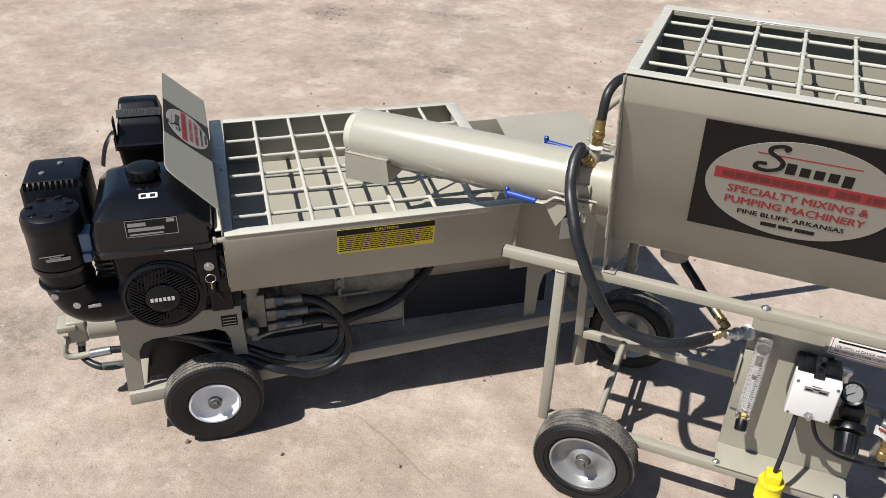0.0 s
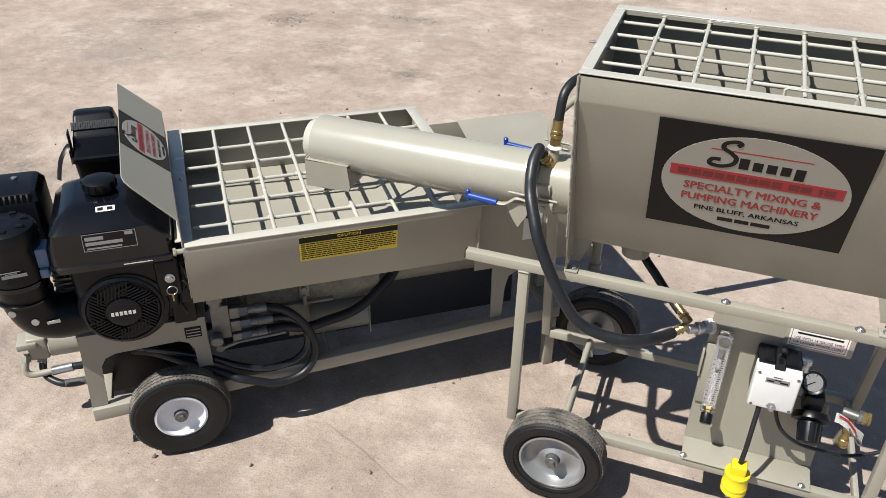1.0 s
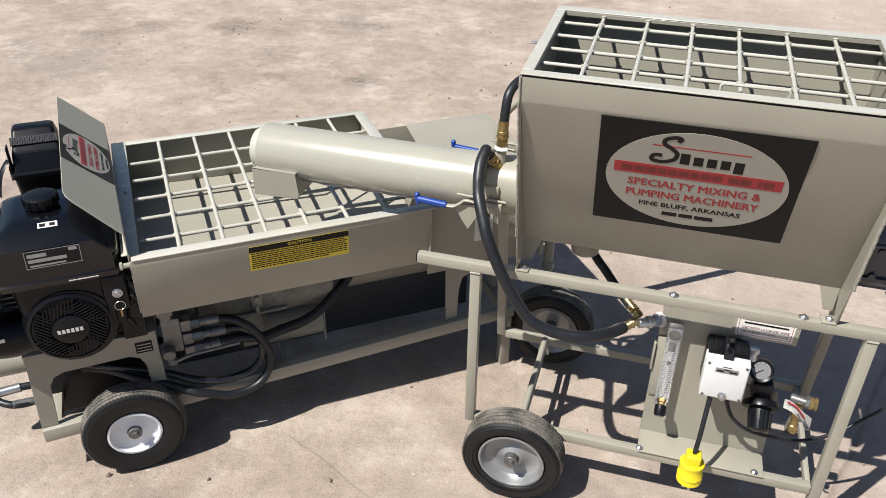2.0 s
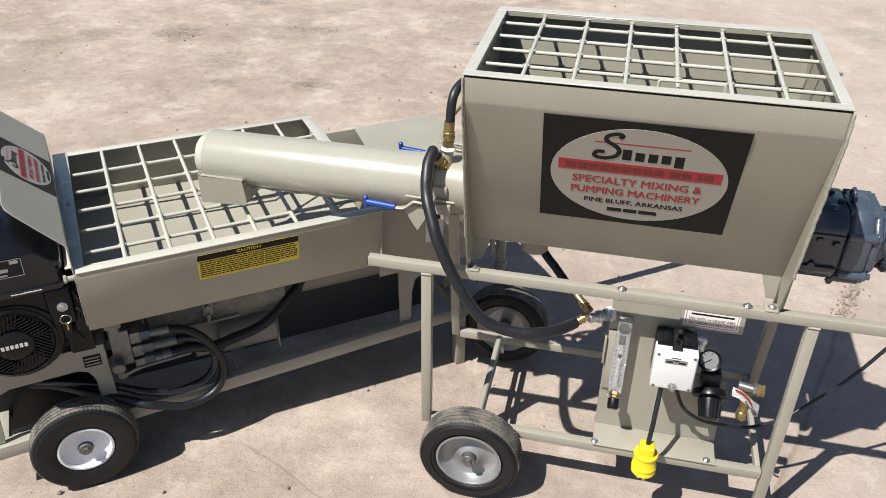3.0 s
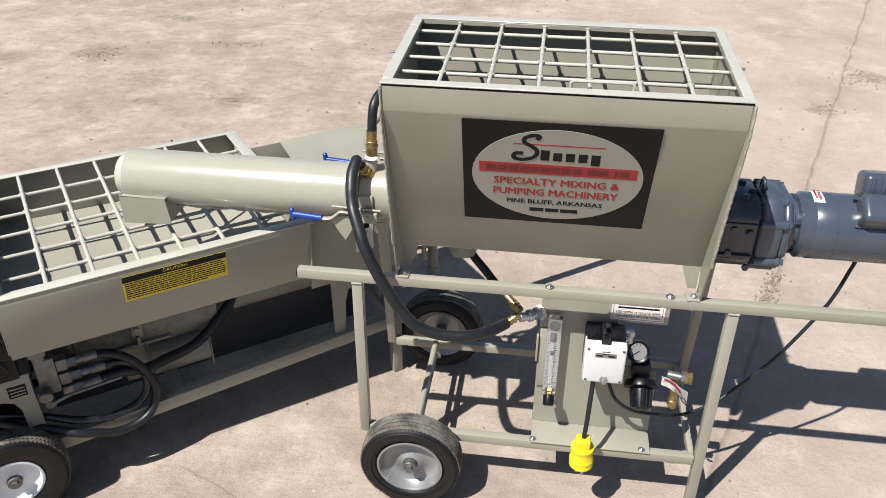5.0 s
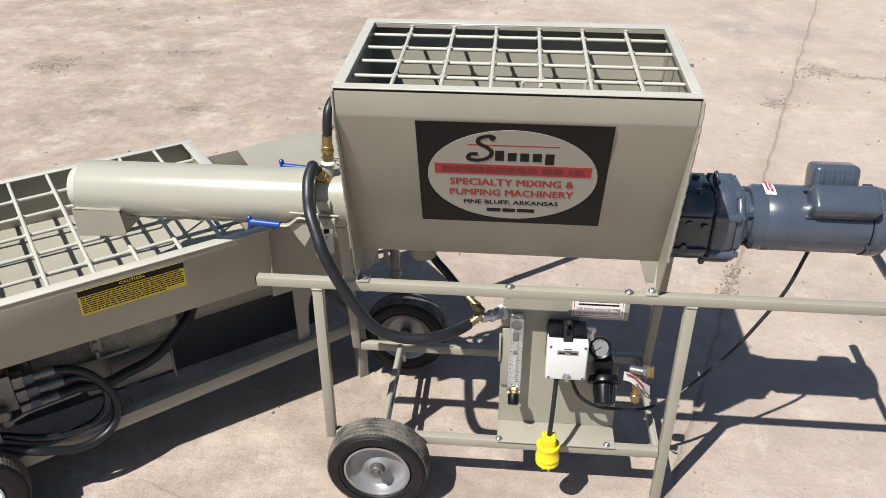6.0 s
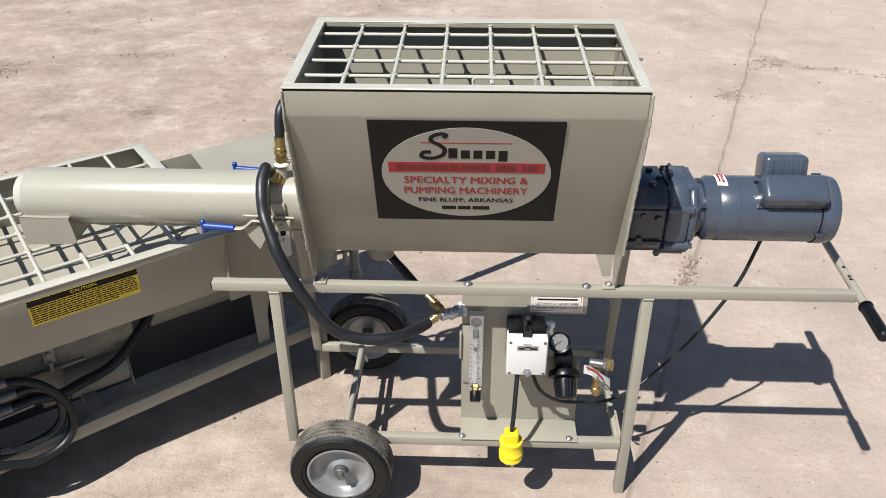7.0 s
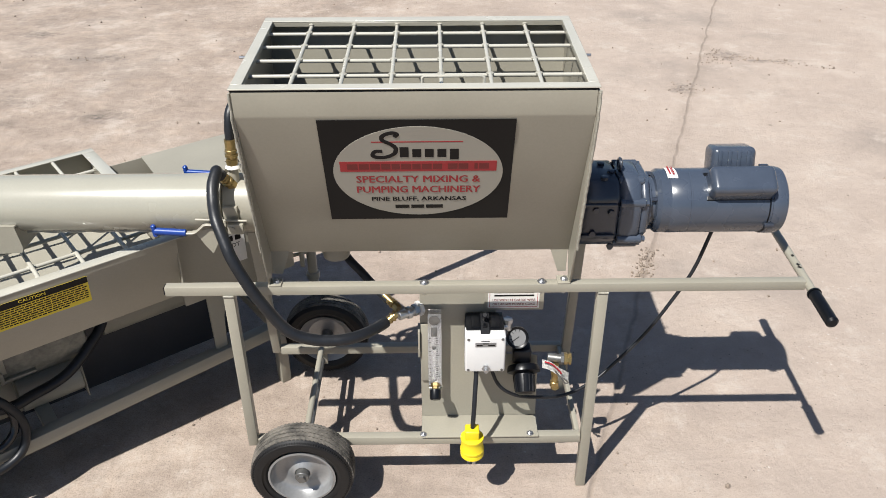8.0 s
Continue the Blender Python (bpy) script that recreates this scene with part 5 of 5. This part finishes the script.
    part("pictogram", join(plate_on(wm, -0.021, -0.006, -0.006, 0.006, 0.0016, 0.002), plate_on(wm, 0.005, -0.006, 0.020, 0.006, 0.0016, 0.002)), INK, ws)
    part("choke_mark", plate_on(frame_of((-0.135, 0.0235, 0.797), (1, 0, 0), (0, 0, 1)), -0.04, -0.002, 0.04, 0.001, 0.0004, 0.0012), LABEL, tk)
    # air cleaner
    a0 = (-0.472, 0.105, 0.0)
    ac = part("air_cleaner", lathe([(0.02, 0.935), (0.060, 0.937), (0.077, 0.928), (0.083, 0.914), (0.083, 0.880), (0.081, 0.876), (0.081, 0.790), (0.083, 0.785), (0.083, 0.768), (0.076, 0.762), (0.072, 0.70), (0.060, 0.655), (0.02, 0.64)], a0, (0, 0, 1), 44), BLACK, t, "black round air cleaner canister")
    for i in range(7):
        a = 2 * math.pi * i / 7 + 0.3
        part("vent", box((a0[0] + 0.055 * math.cos(a) - 0.010, a0[1] + 0.055 * math.sin(a) - 0.006, 0.934), (a0[0] + 0.055 * math.cos(a) + 0.010, a0[1] + 0.055 * math.sin(a) + 0.006, 0.942), 0.002), BLACK, ac)
    part("clamp_band", lathe([(0.0735, 0.748), (0.0845, 0.750), (0.0855, 0.757), (0.0845, 0.764), (0.0735, 0.766)], a0, (0, 0, 1), 44), GLOSS, ac, "glossy black clamp band")
    part("clamp_band", lathe([(0.073, 0.690), (0.0795, 0.692), (0.0795, 0.698), (0.073, 0.700)], a0, (0, 0, 1), 44), GLOSS, ac)
    am = frame_of((-0.466, 0.0225, 0.80), (1, 0.08, 0), (0, 0, 1))
    part("brand_bars", join(plate_on(am, -0.030, 0.004, 0.035, 0.014, -0.001, 0.001), plate_on(am, -0.045, 0.021, 0.02, 0.023, -0.001, 0.001), plate_on(am, -0.02, 0.016, 0.01, 0.0185, -0.001, 0.001)), RIM, ac, "pale brand bars")
    part("intake_bowl", sweep([(-0.468, 0.105, 0.735), (-0.466, 0.105, 0.67), (-0.440, 0.11, 0.612), (-0.385, 0.12, 0.588), (-0.31, 0.14, 0.585)], 0.072, 20, 8), BLACK, t, "curved black intake housing")
    for p in ((-0.505, 0.045, 0.67), (-0.450, 0.038, 0.635)):
        part("screw", lathe([(0.011, 0), (0.011, 0.006), (0.006, 0.008)], p, (-0.1, -1, 0.1), 12), ZINC, t)
    part("tag", plate_on(frame_of((-0.405, 0.045, 0.615), (1, 0.2, 0), (0, -0.4, 1)), -0.018, -0.014, 0.018, 0.014, 0, 0.001), LABEL, t, "small white sticker")
    part("bracket", join(box((-0.412, 0.060, 0.800), (-0.374, 0.12, 0.862), 0.004), box((-0.405, 0.05, 0.770), (-0.380, 0.10, 0.80), 0.004)), SKYBLUE, t, "blue steel bracket")
    # muffler
    mu = part("muffler_guard", rounded_loft([(0.78, -0.572, 0.215, -0.385, 0.405, 0.02), (0.932, -0.569, 0.218, -0.388, 0.402, 0.02), (0.952, -0.557, 0.232, -0.400, 0.390, 0.02), (0.955, -0.547, 0.242, -0.410, 0.380, 0.02)]), BLACK, t, "black slotted muffler guard")
    for i in range(10):
        u = -0.552 + 0.0155 * i
        part("slot", moved(box((-0.0045, -0.012, -0.001), (0.0045, 0.012, 0.0005), 0), Matrix.Translation((u, 0.2255, 0.944)) @ Matrix.Rotation(radians(52), 4, "X")), RUBBERDEEP, mu)
    for i in range(5):
        part("slot", moved(box((-0.010, -0.004, -0.001), (0.010, 0.004, 0.0012), 0), Matrix.Translation((-0.3930, 0.27 + 0.022 * i, 0.944)) @ Matrix.Rotation(radians(52), 4, "Y")), RUBBERDEEP, mu)
    for p in ((-0.465, 0.345, 0.955), (-0.510, 0.285, 0.955)):
        part("screw", lathe([(0.009, 0), (0.009, 0.004), (0.004, 0.006)], p, (0, 0, 1), 10), ZINC, mu)
    part("mount_block", join(box((-0.075, 0.10, 0.4955), (-0.004, 0.34, 0.64), 0.006), box((-0.04, 0.06, 0.60), (-0.006, 0.2, 0.77), 0.008)), BLACK, t, "black engine mount")
    # key panel
    kp = part("key_panel", join(box((-0.098, 0.030, 0.655), (-0.028, 0.13, 0.785), 0.010, 3)), BLACK, t)
    part("key_switch", lathe([(0.015, 0), (0.015, 0.004), (0.010, 0.006), (0.009, 0.010), (0.003, 0.011)], (-0.058, 0.029, 0.722), (0, -1, 0), 20), ZINC, kp, "silver key switch")
    part("key_ring", moved(lathe([(0.015 + 0.0014 * math.cos(a), 0.0014 * math.sin(a)) for a in [2 * math.pi * i / 6 for i in range(7)]], (0, 0, 0), (0, 1, 0), 20, caps=False), Matrix.Translation((-0.058, 0.020, 0.682))), ZINC, kp)
    part("key", box((-0.0605, 0.018, 0.643), (-0.0555, 0.020, 0.670), 0.0005), BRASS, kp)
    part("connector", join(box((-0.030, 0.05, 0.67), (-0.008, 0.09, 0.74), 0.004), cyl((-0.02, 0.07, 0.74), (-0.015, 0.05, 0.80), 0.006)), BLACK, t)
    for i, pts in enumerate((((-0.03, 0.05, 0.76), (-0.015, 0.035, 0.74), (-0.010, 0.04, 0.69), (-0.02, 0.06, 0.65)), ((-0.04, 0.05, 0.70), (-0.018, 0.03, 0.70), (-0.006, 0.04, 0.66)), ((-0.12, 0.12, 0.62), (-0.06, 0.09, 0.60), (-0.03, 0.09, 0.54)))):
        part("wire", sweep(pts, 0.003, 6, 6), RUBBER, t)
    return t


def battery():
    t = thing("battery_box", (-0.23, 0.65, 0.495), "black plastic battery box with a strap behind the engine", "battery box", place=PUMP)
    part("tray", join(box((-0.31, 0.56, 0.495), (-0.14, 0.74, 0.50), 0.001), box((-0.30, 0.60, 0.50), (-0.15, 0.70, 0.80), 0.004)), BLACK, t)
    part("case", rounded_loft([(0.801, -0.318, 0.566, -0.165, 0.715, 0.012), (0.880, -0.324, 0.560, -0.160, 0.720, 0.014)]), BLACK, t)
    part("lid", rounded_loft([(0.881, -0.330, 0.554, -0.155, 0.726, 0.014), (0.895, -0.330, 0.554, -0.155, 0.726, 0.014), (0.899, -0.322, 0.566, -0.163, 0.722, 0.012), (0.955, -0.316, 0.590, -0.168, 0.720, 0.012), (0.960, -0.314, 0.604, -0.170, 0.718, 0.012), (1.008, -0.308, 0.650, -0.182, 0.712, 0.012), (1.013, -0.302, 0.658, -0.188, 0.706, 0.012)]), BLACK, t, "stepped black lid")
    part("strap", sweep([(-0.330, 0.60, 0.935), (-0.342, 0.585, 0.925), (-0.360, 0.57, 0.90), (-0.372, 0.56, 0.865), (-0.380, 0.555, 0.830)], 0.010, 8, 6, flat=0.12), BLACK, t, "hanging black strap")
    on = frame_of((-0.20, 0.625, 0.984), (1, 0, 0), (0, 0.69, 0.72))
    belt = part("belt", join(plate_on(on, -0.116, -0.014, 0.026, 0.014, -0.002, 0.003), box((-0.3275, 0.572, 0.880), (-0.3235, 0.612, 0.985), 0.001)), RUBBER, t, "ribbed black hold-down belt")
    tagged(part("belt_ribs", join(*[plate_on(on, -0.112 + 0.0074 * i, -0.013, -0.108 + 0.0074 * i, 0.013, 0.003, 0.005) for i in range(18)]), RUBBER, belt), kind="stuff")
    part("buckle", box((-0.334, 0.580, 0.868), (-0.3282, 0.612, 0.915), 0.002), BLACK, belt)


def hydraulics():
    t = thing("hydraulic_tank", (0.4, 0.37, 0.33), "beige round hydraulic tank slung under the hopper", "tank", place=PUMP)
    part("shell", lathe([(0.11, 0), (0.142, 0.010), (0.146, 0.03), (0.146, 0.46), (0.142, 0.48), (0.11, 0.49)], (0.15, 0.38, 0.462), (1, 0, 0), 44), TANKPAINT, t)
    part("mount", join(box((0.34, 0.225, 0.43), (0.375, 0.245, 0.50), 0.002), box((0.35, 0.215, 0.40), (0.362, 0.235, 0.44), 0.002), cyl((0.357, 0.225, 0.47), (0.357, 0.212, 0.47), 0.010, n=6), box((0.26, 0.232, 0.392), (0.46, 0.250, 0.40), 0.002)), PAINT, t, "bolted tank bracket")
    part("foot", box((0.30, 0.33, 0.185), (0.42, 0.414, 0.33), 0.003), PAINT, t)
    m = thing("pump_cylinder", (0.5, 0.3, 0.22), "short beige pump cylinder between the frame rails", "cylinder", place=PUMP)
    part("barrel", lathe([(0.055, 0), (0.062, 0.004), (0.062, 0.20), (0.055, 0.205)], (0.385, 0.295, 0.285), (1, 0, 0), 32), PAINT, m)
    part("outlet_barrel", lathe([(0.06, 0), (0.080, 0.006), (0.080, 0.36), (0.06, 0.366)], (0.70, 0.375, 0.430), (1, 0, 0), 36), PAINT, m, "wider beige barrel running to the outlet")
    part("perforated_plate", box((0.592, 0.255, 0.1985), (0.597, 0.335, 0.33), 0.001), PAINT, m)
    v = thing("hydraulic_valve", (0.09, 0.16, 0.36), "dull steel hydraulic valve block with fittings and a lever", "valve", place=PUMP)
    part("block", join(box((0.035, 0.125, 0.385), (0.095, 0.185, 0.520), 0.006), box((0.095, 0.125, 0.46), (0.128, 0.165, 0.503), 0.004), box((0.095, 0.125, 0.407), (0.128, 0.165, 0.450), 0.004), box((0.095, 0.125, 0.358), (0.128, 0.165, 0.397), 0.004)), STEEL, v)
    part("neck", join(cyl((0.055, 0.10, 0.545), (0.055, 0.10, 0.62), 0.020, n=14), cyl((0.055, 0.10, 0.565), (0.055, 0.10, 0.590), 0.028, n=6)), STEEL, v)
    for z, l in ((0.480, 0.085), (0.428, 0.10), (0.378, 0.09)):
        f = part("fitting", join(cyl((0.125, 0.14, z), (0.125 + l * 0.35, 0.14, z), 0.019, n=6), cyl((0.125 + l * 0.35, 0.14, z), (0.125 + l, 0.14, z), 0.015, n=16, edge=0.001), cyl((0.125 + l * 0.6, 0.14, z), (0.125 + l * 1.1, 0.14, z), 0.017, n=16, edge=0.002)), STEEL, v, "dull steel hose fitting")
    part("cap", join(cyl((0.045, 0.118, 0.405), (0.045, 0.090, 0.400), 0.021, n=18, edge=0.003), cyl((0.052, 0.118, 0.372), (0.052, 0.095, 0.366), 0.016, n=14, edge=0.003)), STEEL, v)
    part("lever", join(sweep([(0.062, 0.095, 0.372), (0.085, 0.090, 0.383), (0.11, 0.085, 0.394)], 0.006, 8, 5), sweep([(0.11, 0.085, 0.394), (0.27, 0.085, 0.402)], 0.0055, 8, 1, False)), STEEL, v, "straight steel lever")
    h = thing("hydraulic_hose", (0.3, 0.1, 0.23), "looped black hydraulic hose below the pump hopper", "hose", "hydraulic hoses", PUMP)
    part("hose", sweep([(0.21, 0.14, 0.480), (0.263, 0.13, 0.468), (0.315, 0.125, 0.423), (0.357, 0.115, 0.346), (0.363, 0.105, 0.280), (0.333, 0.09, 0.222), (0.277, 0.079, 0.198), (0.21, 0.069, 0.202), (0.155, 0.066, 0.226), (0.10, 0.068, 0.250), (0.036, 0.10, 0.268), (-0.06, 0.16, 0.28), (-0.2, 0.28, 0.27), (-0.40, 0.36, 0.25)], 0.0145, 12, 8), RUBBER, h)
    h2 = thing("hydraulic_hose", (0.3, 0.12, 0.24), "looped black hydraulic hose with glossy cover", "hose", "hydraulic hoses", PUMP)
    part("hose", sweep([(0.22, 0.14, 0.428), (0.28, 0.138, 0.424), (0.325, 0.13, 0.395), (0.345, 0.122, 0.35), (0.336, 0.11, 0.30), (0.30, 0.098, 0.268), (0.24, 0.088, 0.258), (0.18, 0.085, 0.262), (0.10, 0.10, 0.28), (0.0, 0.15, 0.30), (-0.2, 0.25, 0.31), (-0.42, 0.36, 0.30)], 0.013, 12, 8), HOSESHINE, h2)
    h3 = thing("hydraulic_hose", (0.55, 0.24, 0.3), "thick black hydraulic hose running up to the pump", "hose", "hydraulic hoses", PUMP)
    part("hose", sweep([(0.21, 0.14, 0.378), (0.27, 0.145, 0.378), (0.32, 0.145, 0.366), (0.363, 0.15, 0.356), (0.426, 0.18, 0.347), (0.489, 0.20, 0.343), (0.541, 0.21, 0.355), (0.594, 0.225, 0.381), (0.639, 0.24, 0.413), (0.683, 0.26, 0.444), (0.72, 0.29, 0.49), (0.74, 0.32, 0.56), (0.75, 0.34, 0.62)], 0.018, 12, 8), RUBBER, h3)
    p = thing("hydraulic_pump", (-0.5, 0.4, 0.23), "beige hydraulic gear pump with bent steel fittings", "pump", place=PUMP @ Matrix.Translation((-0.018, 0, 0.010)))
    part("body", join(cyl((-0.50, 0.40, 0.285), (-0.30, 0.40, 0.285), 0.055, n=28, edge=0.004), box((-0.565, 0.35, 0.245), (-0.50, 0.45, 0.335), 0.008, 3), box((-0.595, 0.34, 0.30), (-0.53, 0.42, 0.325), 0.005)), PAINT, p)
    # black box added to keep sunlit ground out of the stand's dark arch
    part("dark_filler", box((-0.345, 0.29, 0.09), (-0.03, 0.56, 0.42), 0.01, 3), BLACK, p, "black box added to darken the space under the deck")
    part("elbow", sweep([(-0.575, 0.36, 0.275), (-0.58, 0.345, 0.250), (-0.585, 0.335, 0.220), (-0.57, 0.33, 0.205), (-0.54, 0.33, 0.203), (-0.50, 0.332, 0.205)], 0.012, 12, 6), PAINT, p, "bent steel elbow")
    part("nut", join(cyl((-0.577, 0.358, 0.268), (-0.580, 0.348, 0.250), 0.019, n=6), cyl((-0.53, 0.375, 0.245), (-0.535, 0.365, 0.225), 0.017, n=6)), PAINT, p)
    part("sleeve", cyl((-0.505, 0.332, 0.204), (-0.435, 0.335, 0.206), 0.0165, n=16, edge=0.002), ZINC, p, "crimped zinc sleeve")
    part("sleeve", cyl((-0.47, 0.30, 0.165), (-0.40, 0.31, 0.155), 0.0145, n=14, edge=0.002), STEEL, p)
    h4 = thing("hydraulic_hose", (-0.35, 0.34, 0.19), "black hydraulic hose under the engine deck", "hose", "hydraulic hoses", PUMP @ Matrix.Translation((-0.018, 0, 0.010)))
    part("hose", sweep([(-0.44, 0.335, 0.206), (-0.36, 0.34, 0.205), (-0.2, 0.36, 0.23), (-0.05, 0.3, 0.30), (0.02, 0.22, 0.36), (0.04, 0.19, 0.39)], 0.0135, 10, 8), RUBBER, h4)
    h5 = thing("hydraulic_hose", (-0.35, 0.33, 0.15), "black suction hose under the engine deck", "hose", "hydraulic hoses", PUMP @ Matrix.Translation((-0.018, 0, 0.010)))
    part("hose", sweep([(-0.53, 0.37, 0.235), (-0.535, 0.355, 0.20), (-0.52, 0.33, 0.178), (-0.47, 0.30, 0.165), (-0.40, 0.31, 0.155), (-0.32, 0.35, 0.16), (-0.15, 0.42, 0.24), (0.1, 0.42, 0.33)], 0.013, 10, 8), RUBBER, h5)


def pebbles():
    """Loose grit on the yard."""
    rng = random.Random(11)
    spots = [(-1.262, -0.28, 0.011), (-0.933, -0.198, 0.009)]
    spots += [(rng.uniform(-4, 4.5), rng.uniform(-0.6, 6.5), 0.0035 + 0.008 * rng.random() ** 3) for _ in range(520)]
    for (ax, ay), (bx, by), spread, n in (((2.66, 4.50), (2.92, 4.60), 0.09, 130), ((2.90, 4.57), (3.30, 4.40), 0.035, 110), ((3.30, 4.40), (3.75, 4.17), 0.03, 40), ((2.24, 3.82), (2.38, 3.90), 0.07, 70), ((2.70, 4.60), (2.84, 4.80), 0.03, 30), ((1.44, 1.38), (1.54, 1.66), 0.022, 220), ((-2.45, 4.66), (-2.0, 4.60), 0.09, 60), ((-3.35, 4.15), (-3.1, 4.4), 0.10, 60)):
        for _ in range(n):
            f = rng.random()
            spots.append((ax + (bx - ax) * f + rng.gauss(0, spread), ay + (by - ay) * f + rng.gauss(0, spread), 0.0022 + 0.0075 * rng.random() ** 3))
    bms = bmesh.new()
    for x, y, r in spots:
        m = pose(x, y, r * 0.45, rng.uniform(0, 360), rng.uniform(0, 360), rng.uniform(0, 360)) @ Matrix.Diagonal((1, rng.uniform(0.6, 1), rng.uniform(0.5, 0.9), 1))
        bmesh.ops.create_icosphere(bms, subdivisions=1, radius=r, matrix=m)
    me = bpy.data.meshes.new("gravel")
    bms.to_mesh(me)
    bms.free()
    me.materials.append(STONE)
    tagged(new("gravel", me), "scattered small tan and brown pebbles on the concrete", "gravel", kind="stuff")


discharge_box()
engine()
battery()
hydraulics()
pebbles()
